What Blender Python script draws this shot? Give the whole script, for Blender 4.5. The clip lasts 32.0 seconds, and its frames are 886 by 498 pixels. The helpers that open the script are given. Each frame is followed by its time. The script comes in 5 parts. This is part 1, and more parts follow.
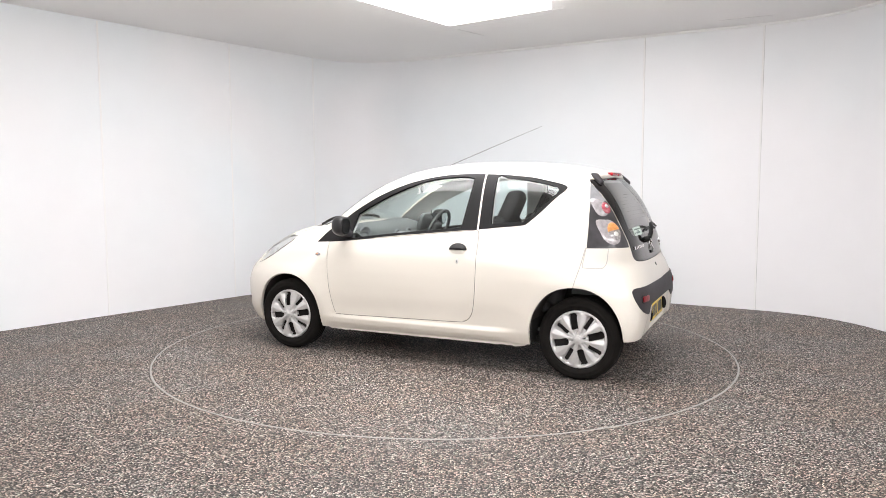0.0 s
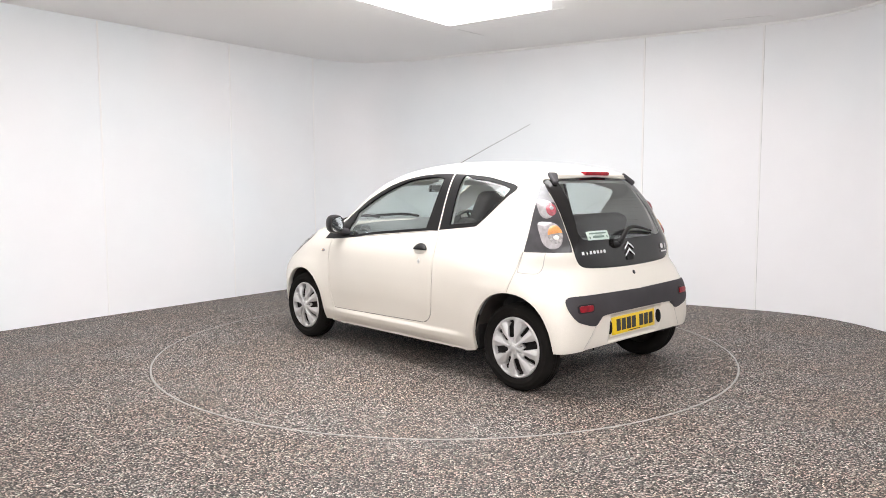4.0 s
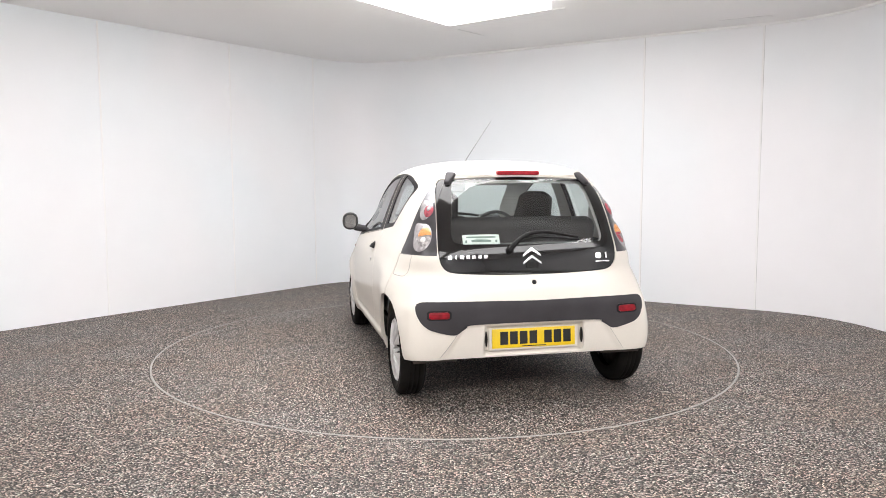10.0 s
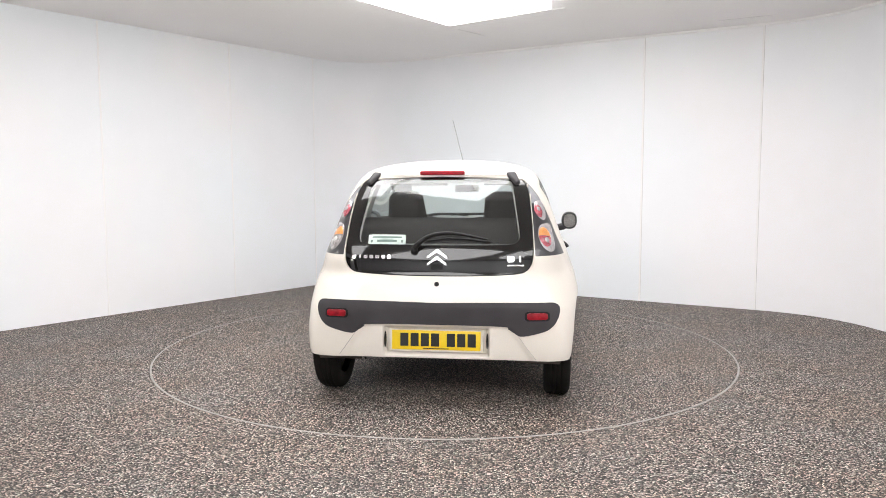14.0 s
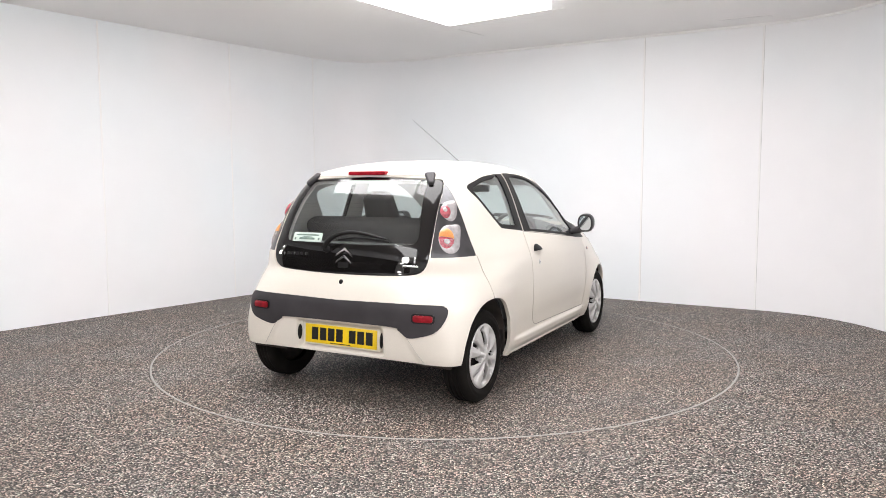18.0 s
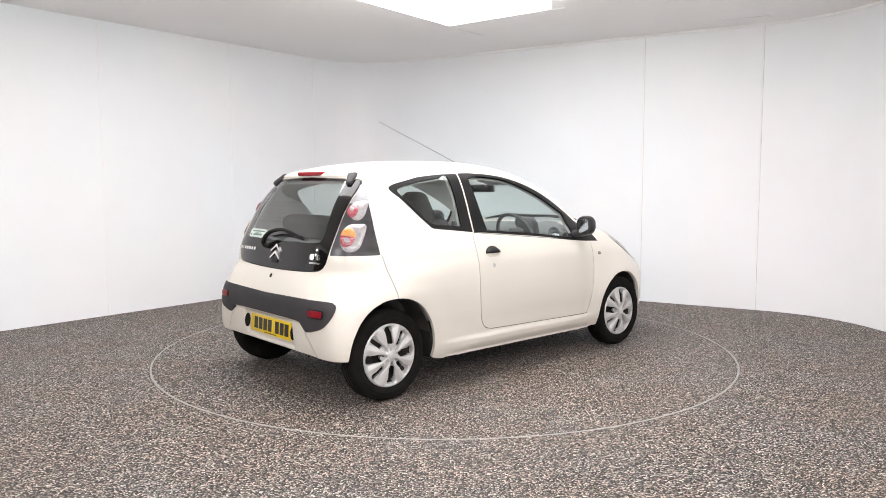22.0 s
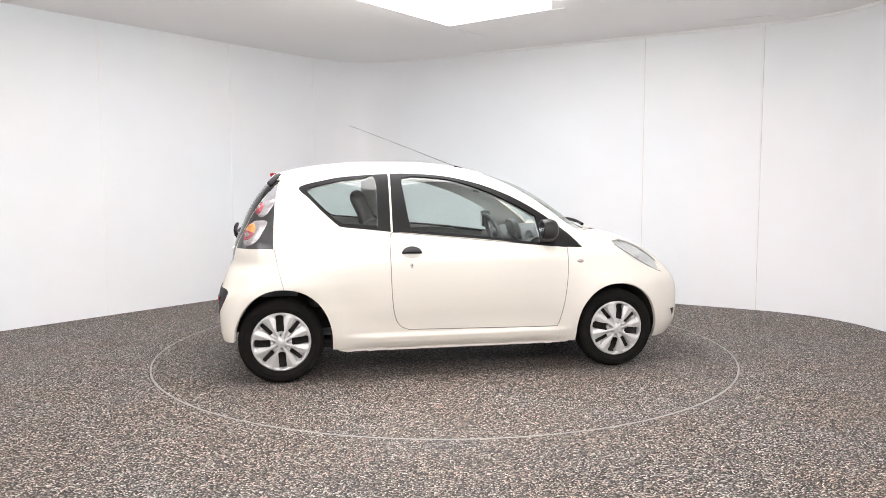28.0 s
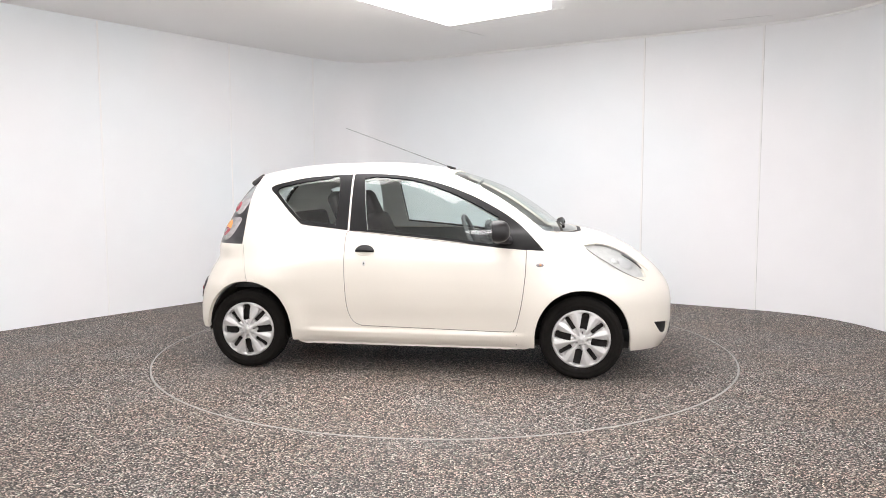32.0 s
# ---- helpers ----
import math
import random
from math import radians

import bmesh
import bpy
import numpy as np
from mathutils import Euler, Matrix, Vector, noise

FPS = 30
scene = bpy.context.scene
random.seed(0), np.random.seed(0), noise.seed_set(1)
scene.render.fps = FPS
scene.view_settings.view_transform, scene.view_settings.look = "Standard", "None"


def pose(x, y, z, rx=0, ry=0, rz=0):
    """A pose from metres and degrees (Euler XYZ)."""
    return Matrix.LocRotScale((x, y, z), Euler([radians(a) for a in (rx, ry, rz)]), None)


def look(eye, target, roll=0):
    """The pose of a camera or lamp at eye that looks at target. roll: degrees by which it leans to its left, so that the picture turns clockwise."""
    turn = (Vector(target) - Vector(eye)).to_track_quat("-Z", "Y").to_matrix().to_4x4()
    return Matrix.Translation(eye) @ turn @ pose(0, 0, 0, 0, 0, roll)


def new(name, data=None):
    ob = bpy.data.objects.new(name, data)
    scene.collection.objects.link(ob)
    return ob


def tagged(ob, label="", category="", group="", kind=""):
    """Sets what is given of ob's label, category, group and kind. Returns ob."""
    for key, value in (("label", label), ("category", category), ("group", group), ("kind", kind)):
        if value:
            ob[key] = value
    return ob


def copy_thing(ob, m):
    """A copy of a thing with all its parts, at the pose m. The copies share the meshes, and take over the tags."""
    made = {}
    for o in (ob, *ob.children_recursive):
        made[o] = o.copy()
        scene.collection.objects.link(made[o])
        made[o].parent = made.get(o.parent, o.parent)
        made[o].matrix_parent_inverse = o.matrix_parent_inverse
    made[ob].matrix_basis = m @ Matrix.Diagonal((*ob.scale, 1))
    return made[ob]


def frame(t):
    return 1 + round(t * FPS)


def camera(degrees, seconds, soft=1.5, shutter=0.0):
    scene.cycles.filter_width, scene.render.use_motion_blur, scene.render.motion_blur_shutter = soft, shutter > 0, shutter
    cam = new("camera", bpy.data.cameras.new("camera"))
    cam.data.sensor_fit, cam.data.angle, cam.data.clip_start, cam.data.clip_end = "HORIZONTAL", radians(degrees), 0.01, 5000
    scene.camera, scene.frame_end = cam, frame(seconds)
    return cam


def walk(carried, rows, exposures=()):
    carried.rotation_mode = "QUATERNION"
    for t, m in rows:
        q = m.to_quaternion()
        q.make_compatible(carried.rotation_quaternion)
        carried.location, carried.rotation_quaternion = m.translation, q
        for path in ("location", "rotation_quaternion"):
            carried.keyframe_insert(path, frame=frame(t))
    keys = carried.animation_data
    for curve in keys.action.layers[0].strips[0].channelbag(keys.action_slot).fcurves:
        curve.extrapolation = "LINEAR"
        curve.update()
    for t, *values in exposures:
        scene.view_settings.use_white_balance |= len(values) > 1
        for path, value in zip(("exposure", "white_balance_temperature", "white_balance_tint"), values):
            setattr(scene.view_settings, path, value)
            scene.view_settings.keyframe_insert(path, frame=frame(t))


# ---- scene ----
# ---- camera ----
cam = camera(62.29, 32.0, soft=0.9)
EYE, AIM = (0, 0, 1.3054), (0, 0.99609, 1.21712)
walk(cam, [(0.0, look(EYE, AIM, -0.126)), (32.0, look(EYE, AIM, -0.126))])

TABLE = (0.0094, 5.8896)          # turntable centre
TABLE_RADIUS = 2.2308
CAR_OFFSET = (-0.1016, -0.1587)   # mid-axle point, from the turntable centre
CEILING_HEIGHT = 2.9
PANEL_LIGHT = 7.8                # glow of the ceiling light panels

# ---- world and exposure ----
world = bpy.data.worlds.new("world")
scene.world = world
world.use_nodes = True
world.node_tree.nodes["Background"].inputs[0].default_value = (0.8, 0.85, 0.9, 1)
world.node_tree.nodes["Background"].inputs[1].default_value = 0.02
scene.view_settings.exposure = 0.0


# ---- materials ----
class Mat:
    """A node material around one principled shader."""

    def __init__(self, name, col, rough=0.5, metal=0.0, coat=0.0, spec=0.5, shine=0.06):
        self.m = bpy.data.materials.new(name)
        self.m.use_nodes = True
        self.nodes, self.links = self.m.node_tree.nodes, self.m.node_tree.links
        self.b = self.nodes["Principled BSDF"]
        self.b.inputs["Base Color"].default_value = (*col, 1)
        self.b.inputs["Roughness"].default_value = rough
        self.b.inputs["Metallic"].default_value = metal
        self.b.inputs["Coat Weight"].default_value = coat
        self.b.inputs["Coat Roughness"].default_value = shine
        self.b.inputs["Specular IOR Level"].default_value = spec
        self.col, self.rough = col, rough
        self.where = self.nodes.new("ShaderNodeTexCoord").outputs["Object"]

    def noise(self, scale, detail=3.0):
        n = self.nodes.new("ShaderNodeTexNoise")
        n.inputs["Scale"].default_value, n.inputs["Detail"].default_value = scale, detail
        self.links.new(self.where, n.inputs["Vector"])
        return n.outputs["Fac"]

    def ramp(self, fac, stops):
        r = self.nodes.new("ShaderNodeValToRGB")
        while len(r.color_ramp.elements) < len(stops):
            r.color_ramp.elements.new(0.5)
        for e, (at, c) in zip(r.color_ramp.elements, stops):
            e.position, e.color = at, (*c, 1)
        self.links.new(fac, r.inputs["Fac"])
        return r.outputs["Color"]

    def mix(self, a, b, fac, kind="MIX"):
        n = self.nodes.new("ShaderNodeMix")
        n.data_type, n.blend_type = "RGBA", kind
        for socket, v in ((n.inputs[6], a), (n.inputs[7], b), (n.inputs[0], fac)):
            if isinstance(v, bpy.types.NodeSocket):
                self.links.new(v, socket)
            elif isinstance(v, tuple):
                socket.default_value = (*v, 1)
            else:
                socket.default_value = v
        return n.outputs[2]

    def colour(self, out):
        self.links.new(out, self.b.inputs["Base Color"])
        return self

    def vary(self, scale, amount, fine=0.0, bump=0.0):
        """Stains at a large scale, grain at a fine one, and relief."""
        dark = tuple(c * (1 - amount) for c in self.col)
        light = tuple(min(0.945, c * (1 + 0.5 * amount)) for c in self.col)
        out = self.ramp(self.noise(scale), [(0.3, dark), (0.7, light)])
        if fine:
            grain = self.noise(fine, 2.0)
            out = self.mix(out, self.ramp(grain, [(0.3, (0.85,) * 3), (0.7, (1.0,) * 3)]), 0.5, "MULTIPLY")
            if bump:
                self.relief(grain, bump)
            r = self.nodes.new("ShaderNodeMapRange")
            r.inputs["To Min"].default_value, r.inputs["To Max"].default_value = self.rough * 0.85, min(1, self.rough * 1.15)
            self.links.new(grain, r.inputs["Value"])
            self.links.new(r.outputs[0], self.b.inputs["Roughness"])
        return self.colour(out)

    def relief(self, height, strength, distance=0.002):
        n = self.nodes.new("ShaderNodeBump")
        n.inputs["Strength"].default_value, n.inputs["Distance"].default_value = strength, distance
        self.links.new(height, n.inputs["Height"])
        self.links.new(n.outputs[0], self.b.inputs["Normal"])
        return self

    def glow(self, col, strength):
        self.b.inputs["Emission Color"].default_value = (*col, 1)
        self.b.inputs["Emission Strength"].default_value = strength
        return self


def gravel(name):
    """Resin-bound aggregate: grains of about 7 mm, dark to light, with brownish and pale stains."""
    m = Mat(name, (0.2, 0.19, 0.18), 0.6)
    v = m.nodes.new("ShaderNodeTexVoronoi")
    v.voronoi_dimensions = "2D"
    v.inputs["Scale"].default_value = 114
    m.links.new(m.where, v.inputs["Vector"])
    split = m.nodes.new("ShaderNodeSeparateColor")
    m.links.new(v.outputs["Color"], split.inputs[0])
    grains = m.ramp(split.outputs[0], [(0.0, (0.018, 0.017, 0.016)), (0.24, (0.056, 0.050, 0.047)), (0.50, (0.215, 0.196, 0.183)),
                                       (0.76, (0.42, 0.39, 0.365)), (1.0, (0.84, 0.79, 0.745))])
    hue = m.ramp(split.outputs[1], [(0.0, (1.0, 0.76, 0.72)), (0.4, (1, 0.97, 0.95)), (0.7, (1, 1, 1)), (1.0, (0.78, 0.98, 0.93))])
    out = m.mix(grains, hue, 0.8, "MULTIPLY")
    binder = m.ramp(v.outputs["Distance"], [(0.40, (1.0, 1.0, 1.0)), (0.62, (0.03, 0.03, 0.03))])
    out = m.mix(out, binder, 1.0, "MULTIPLY")
    clump = m.ramp(m.noise(75.0, 1.0), [(0.36, (0.56, 0.55, 0.55)), (0.62, (1.0, 1.0, 1.0))])
    out = m.mix(out, clump, 1.0, "MULTIPLY")
    tint = m.ramp(m.noise(22.0, 2.0), [(0.32, (1.0, 0.90, 0.90)), (0.5, (0.98, 0.97, 0.95)), (0.68, (0.90, 0.97, 0.90))])
    out = m.mix(out, tint, 0.8, "MULTIPLY")
    stain = m.ramp(m.noise(1.3, 4.0), [(0.38, (1.0, 0.89, 0.81)), (0.62, (0.98, 0.97, 0.97))])
    out = m.mix(out, stain, 0.8, "MULTIPLY")
    patch = m.ramp(m.noise(3.1, 5.0), [(0.45, (1, 1, 1)), (0.75, (0.95, 0.89, 0.84))])
    m.colour(m.mix(out, patch, 0.8, "MULTIPLY"))
    inv = m.nodes.new("ShaderNodeMath")
    inv.operation = "SUBTRACT"
    inv.inputs[0].default_value = 1.0
    m.links.new(v.outputs["Distance"], inv.inputs[1])
    m.relief(inv.outputs[0], 0.7, 0.004)
    return m.m


def clear_glass(name, tint, gloss=0.03):
    """Window glass: tinted, clear, with mirror-like gloss that grows at a grazing look."""
    m = Mat(name, (1, 1, 1), gloss)
    tr, gl, mx, fr = (m.nodes.new("ShaderNodeBsdf" + k) if k in ("Transparent", "Glossy") else m.nodes.new("ShaderNode" + k)
                      for k in ("Transparent", "Glossy", "MixShader", "LayerWeight"))
    tr.inputs["Color"].default_value = (*tint, 1)
    gl.inputs["Roughness"].default_value = gloss
    fr.inputs["Blend"].default_value = 0.5
    steep, share = m.nodes.new("ShaderNodeMath"), m.nodes.new("ShaderNodeMath")
    steep.operation, share.operation = "POWER", "MULTIPLY_ADD"
    steep.inputs[1].default_value = 3.0
    share.inputs[1].default_value, share.inputs[2].default_value = 0.84, 0.075
    m.links.new(fr.outputs["Facing"], steep.inputs[0])
    m.links.new(steep.outputs[0], share.inputs[0])
    m.links.new(share.outputs[0], mx.inputs[0])
    m.links.new(tr.outputs[0], mx.inputs[1])
    m.links.new(gl.outputs[0], mx.inputs[2])
    m.links.new(mx.outputs[0], m.nodes["Material Output"].inputs["Surface"])
    return m.m


GRAVEL_FLOOR = gravel("resin_gravel_floor")
GRAVEL_TABLE = gravel("resin_gravel_turntable")
def wall_white():
    """Painted panel: faint cool and rosy clouds over a smooth white."""
    m = Mat("white_wall_panel", (0.905, 0.918, 0.938), 0.45)
    cloud = m.ramp(m.noise(0.45, 2.0), [(0.38, (0.885, 0.918, 0.944)), (0.5, (0.905, 0.918, 0.936)), (0.62, (0.925, 0.915, 0.930))])
    stain = m.ramp(m.noise(2.6, 3.0), [(0.3, (0.975, 0.975, 0.975)), (0.7, (1.0, 1.0, 1.0))])
    m.colour(m.mix(cloud, stain, 0.7, "MULTIPLY"))
    return m.relief(m.noise(9.0, 2.0), 0.05, 0.002).m


WALL_WHITE = wall_white()
CEILING_WHITE = Mat("white_ceiling_panel", (0.93, 0.922, 0.922), 0.7).vary(0.8, 0.02).m
STRIP_WHITE = Mat("white_plastic_strip", (0.93, 0.925, 0.92), 0.35).vary(2.0, 0.03).m
JOINT_GREY = Mat("grey_joint_line", (0.74, 0.73, 0.73), 0.6).vary(5.0, 0.2).m
LIGHT_PANEL = Mat("light_panel_diffuser", (0.9, 0.9, 0.9), 0.5).glow((1.0, 0.982, 0.985), PANEL_LIGHT).m
ALUMINIUM = Mat("brushed_aluminium_trim", (0.34, 0.33, 0.31), 0.55, 0.1).vary(3.0, 0.15, 120.0).m
DARK_ROOM = Mat("dark_bay_wall", (0.05, 0.05, 0.055), 0.8).vary(1.0, 0.3, 30.0).m
SPOT_GLOW = Mat("work_lamp_lens", (0.9, 0.9, 0.9), 0.3).glow((1.0, 0.98, 0.95), 62.0).m

PAINT = Mat("cream_white_car_paint", (0.812, 0.757, 0.674), 0.42, coat=0.6, shine=0.14).vary(2.2, 0.02, 300.0).m
SEAM = Mat("dark_panel_gap", (0.20, 0.18, 0.16), 0.8).vary(8.0, 0.2).m
SEAM_PALE = Mat("pale_panel_gap", (0.47, 0.44, 0.40), 0.8).vary(8.0, 0.2).m
TRIM_BLACK = Mat("satin_black_window_trim", (0.013, 0.012, 0.0125), 0.45, spec=0.2).vary(6.0, 0.25, 200.0, 0.02).m
PLASTIC_DARK = Mat("dark_grey_moulded_plastic", (0.047, 0.043, 0.047), 0.6, spec=0.3).vary(5.0, 0.2, 700.0, 0.15).m
GLASS_BLACK = Mat("black_printed_glass", (0.0095, 0.0085, 0.0085), 0.035, spec=0.5).vary(3.0, 0.2).m
GLASS = clear_glass("tinted_car_glass", (0.86, 0.93, 0.915))
GLASS_REAR = clear_glass("tinted_rear_glass", (0.76, 0.80, 0.79))
GLASS_CLEAR = clear_glass("clear_lamp_cover", (0.93, 0.95, 0.96))
LAMP_DARK = Mat("smoked_lamp_housing", (0.048, 0.045, 0.049), 0.3, coat=0.15).vary(14.0, 0.35, 90.0).m
# grey base puts the clear upper lamp cover's reflections into its colour
LAMP_PALE = Mat("grey_lamp_cover", (0.30, 0.30, 0.315), 0.25, coat=0.3).vary(12.0, 0.25, 70.0).m
REFLECTOR_RED = Mat("deep_red_reflector", (0.27, 0.008, 0.016), 0.3, spec=0.2).vary(40.0, 0.4, 220.0, 0.1).m
LENS_RED = Mat("red_lamp_lens", (0.34, 0.012, 0.022), 0.22, spec=0.25).vary(30.0, 0.3, 160.0, 0.03).m
LENS_AMBER = Mat("amber_lamp_lens", (0.70, 0.30, 0.10), 0.28, coat=0.25).vary(30.0, 0.25, 160.0, 0.1).m
LENS_CLEAR = Mat("ribbed_clear_lamp_lens", (0.44, 0.41, 0.42), 0.2, 0.25, coat=0.5).vary(40.0, 0.2, 180.0, 0.08).m
LENS_GREY = Mat("grey_clear_lens", (0.40, 0.375, 0.37), 0.25, 0.1, coat=0.4).vary(60.0, 0.5, 200.0, 0.2).m
HEAD_PALE = Mat("pale_headlamp_reflector", (0.67, 0.66, 0.635), 0.3, 0.15, coat=0.3).vary(25.0, 0.15, 120.0, 0.2).m
MIRROR_CASE = Mat("black_mirror_case", (0.020, 0.019, 0.020), 0.32).vary(8.0, 0.2, 250.0, 0.03).m
CHROME = Mat("bright_chrome", (0.86, 0.85, 0.84), 0.12, 1.0).vary(9.0, 0.08).m
LENS_ROSE = Mat("rosy_inner_lens", (0.42, 0.085, 0.11), 0.22, coat=0.4).vary(60.0, 0.4, 200.0, 0.2).m
SILVER = Mat("silver_hubcap_paint", (0.66, 0.645, 0.635), 0.38, 0.38).vary(9.0, 0.06, 240.0).m
ARCH_LINER = Mat("brown_arch_liner", (0.062, 0.050, 0.043), 0.9).vary(7.0, 0.45, 60.0, 0.3).m
RUBBER = Mat("black_tyre_rubber", (0.0105, 0.009, 0.008), 0.85, spec=0.15).vary(9.0, 0.25, 260.0, 0.12).m
STEEL_DARK = Mat("dark_rusty_steel", (0.024, 0.019, 0.017), 0.75, 0.2).vary(22.0, 0.5, 120.0, 0.2).m
UNDERSIDE = Mat("grimy_underbody", (0.022, 0.019, 0.017), 0.85).vary(5.0, 0.4, 70.0, 0.2).m
FABRIC = Mat("charcoal_seat_fabric", (0.085, 0.080, 0.081), 0.95).vary(7.0, 0.15, 420.0, 0.06).m
CABIN_DARK = Mat("charcoal_cabin_plastic", (0.155, 0.157, 0.16), 0.6).vary(5.0, 0.15, 500.0, 0.15).m
CABIN_GREY = Mat("grey_cabin_trim", (0.84, 0.82, 0.79), 0.8).vary(4.0, 0.1, 300.0, 0.1).m
HEADLINING = Mat("pale_grey_headlining", (0.86, 0.845, 0.82), 0.95).vary(4.0, 0.06, 400.0, 0.1).m
PLATE_YELLOW = Mat("yellow_number_plate", (0.86, 0.60, 0.015), 0.32).vary(8.0, 0.06, 200.0).m
PLATE_BLACK = Mat("black_plate_print", (0.012, 0.012, 0.012), 0.4).vary(10.0, 0.2).m
STICKER = Mat("pale_green_sticker", (0.62, 0.72, 0.66), 0.45).vary(12.0, 0.1, 150.0).m
STICKER_INK = Mat("dark_green_print", (0.16, 0.23, 0.20), 0.5).vary(30.0, 0.3).m
MIRROR = Mat("mirror_glass", (0.50, 0.53, 0.55), 0.03, 1.0).m


# ---- building helpers ----
def part(name, verts, faces, material, parent=None, label="", soft=True, normals=None):
    """One mesh object; under parent where one is given."""
    me = bpy.data.meshes.new(name)
    me.from_pydata([tuple(v) for v in verts], [], faces)
    me.materials.append(material)
    me.polygons.foreach_set("use_smooth", [bool(soft)] * len(me.polygons))
    if normals is not None:
        me.normals_split_custom_set_from_vertices([tuple(n) for n in normals])
    ob = new(name, me)
    if parent:
        ob.parent = parent
    return tagged(ob, label)


def from_bm(name, bm, material, parent=None, label="", soft=True):
    bmesh.ops.recalc_face_normals(bm, faces=bm.faces)
    me = bpy.data.meshes.new(name)
    bm.to_mesh(me)
    bm.free()
    me.materials.append(material)
    me.polygons.foreach_set("use_smooth", [bool(soft)] * len(me.polygons))
    if soft:
        me.set_sharp_from_angle(angle=radians(38))
    ob = new(name, me)
    if parent:
        ob.parent = parent
    return tagged(ob, label)


def block_bm(size, bevel=0.0, m=None, segments=2, bm=None):
    """A bevelled block about the origin of m."""
    bm = bm or bmesh.new()
    made = bmesh.ops.create_cube(bm, size=1.0)["verts"]
    for v in made:
        v.co = Vector((v.co.x * size[0], v.co.y * size[1], v.co.z * size[2]))
    if bevel:
        edges = list({e for v in made for e in v.link_edges})
        out = bmesh.ops.bevel(bm, geom=edges, offset=bevel, segments=segments, profile=0.5, affect="EDGES")
        made = list({v for f in out["faces"] for v in f.verts} | {v for v in made if v.is_valid})
        made = list({v for v in made} | {w for v in made for e in v.link_edges for w in e.verts})
    if m is not None:
        bmesh.ops.transform(bm, matrix=m, verts=made)
    return bm


def revolve(profile, steps, axis="y"):
    """Verts and faces of a profile of (radius, height) turned about an axis."""
    vs, fs, n = [], [], len(profile)
    for k in range(steps):
        a = 2 * math.pi * k / steps
        for r, h in profile:
            vs.append((r * math.cos(a), h, r * math.sin(a)) if axis == "y" else (r * math.cos(a), r * math.sin(a), h))
    for k in range(steps):
        j = (k + 1) % steps
        for i in range(n - 1):
            fs.append((k * n + i, k * n + i + 1, j * n + i + 1, j * n + i))
    return vs, fs


def tube(points, radius, sides=8):
    """Verts and faces of a round bar along points; radius may be a list."""
    pts = [Vector(p) for p in points]
    vs, fs = [], []
    for i, p in enumerate(pts):
        d = (pts[min(i + 1, len(pts) - 1)] - pts[max(i - 1, 0)]).normalized()
        a = d.cross(Vector((0, 0, 1)) if abs(d.z) < 0.9 else Vector((1, 0, 0))).normalized()
        b = d.cross(a)
        r = radius[i] if isinstance(radius, (list, tuple)) else radius
        vs += [p + (a * math.cos(2 * math.pi * k / sides) + b * math.sin(2 * math.pi * k / sides)) * r for k in range(sides)]
    for i in range(len(pts) - 1):
        for k in range(sides):
            j = (k + 1) % sides
            fs.append((i * sides + k, i * sides + j, (i + 1) * sides + j, (i + 1) * sides + k))
    fs += [tuple(range(sides)), tuple(reversed(range((len(pts) - 1) * sides, len(pts) * sides)))]
    return vs, fs


def dense(points, sub=4, closed=True):
    """A smooth curve through points; a point given twice stays a corner."""
    n, out = len(points), []
    for i in range(n if closed else n - 1):
        p = [points[(i + k) % n] if closed else points[min(max(i + k, 0), n - 1)] for k in (-1, 0, 1, 2)]
        if p[1] == p[2]:
            continue
        for s in range(sub):
            t = s / sub
            out.append(tuple(0.5 * (2 * b + (c - a) * t + (2 * a - 5 * b + 4 * c - e) * t * t + (3 * b - a - 3 * c + e) * t ** 3)
                             for a, b, c, e in zip(*p)))
    if not closed:
        out.append(tuple(points[-1]))
    return out


def inside(poly, x, y):
    hit, j = False, len(poly) - 1
    for i in range(len(poly)):
        (ax, ay), (bx, by) = poly[i], poly[j]
        if (ay > y) != (by > y) and x < (bx - ax) * (y - ay) / (by - ay) + ax:
            hit = not hit
        j = i
    return hit


def offset(poly, d):
    """A closed outline moved inwards by d."""
    n = len(poly)
    area = sum(poly[i][0] * poly[(i + 1) % n][1] - poly[(i + 1) % n][0] * poly[i][1] for i in range(n))
    sign, out = (1 if area > 0 else -1), []
    for i in range(n):
        a, b, c = (Vector(poly[(i + k) % n]) for k in (-1, 0, 1))
        e, f = (b - a).normalized(), (c - b).normalized()
        t = (e + f).normalized() if (e + f).length > 1e-6 else e
        out.append((b.x - t.y * d * sign, b.y + t.x * d * sign))
    return out
# ---- room ----
def arc_corner(a, corner, c, tangent, steps=12):
    """Points of a round corner that leaves both straight walls at the tangent length."""
    k, p, q = Vector(corner), Vector(a), Vector(c)
    s, e = k + (p - k).normalized() * tangent, k + (q - k).normalized() * tangent
    return [tuple(s * (1 - t) ** 2 + k * 2 * t * (1 - t) * 0.98 + e * t * t + k * 2 * t * (1 - t) * 0.02)
            for t in (i / steps for i in range(steps + 1))]


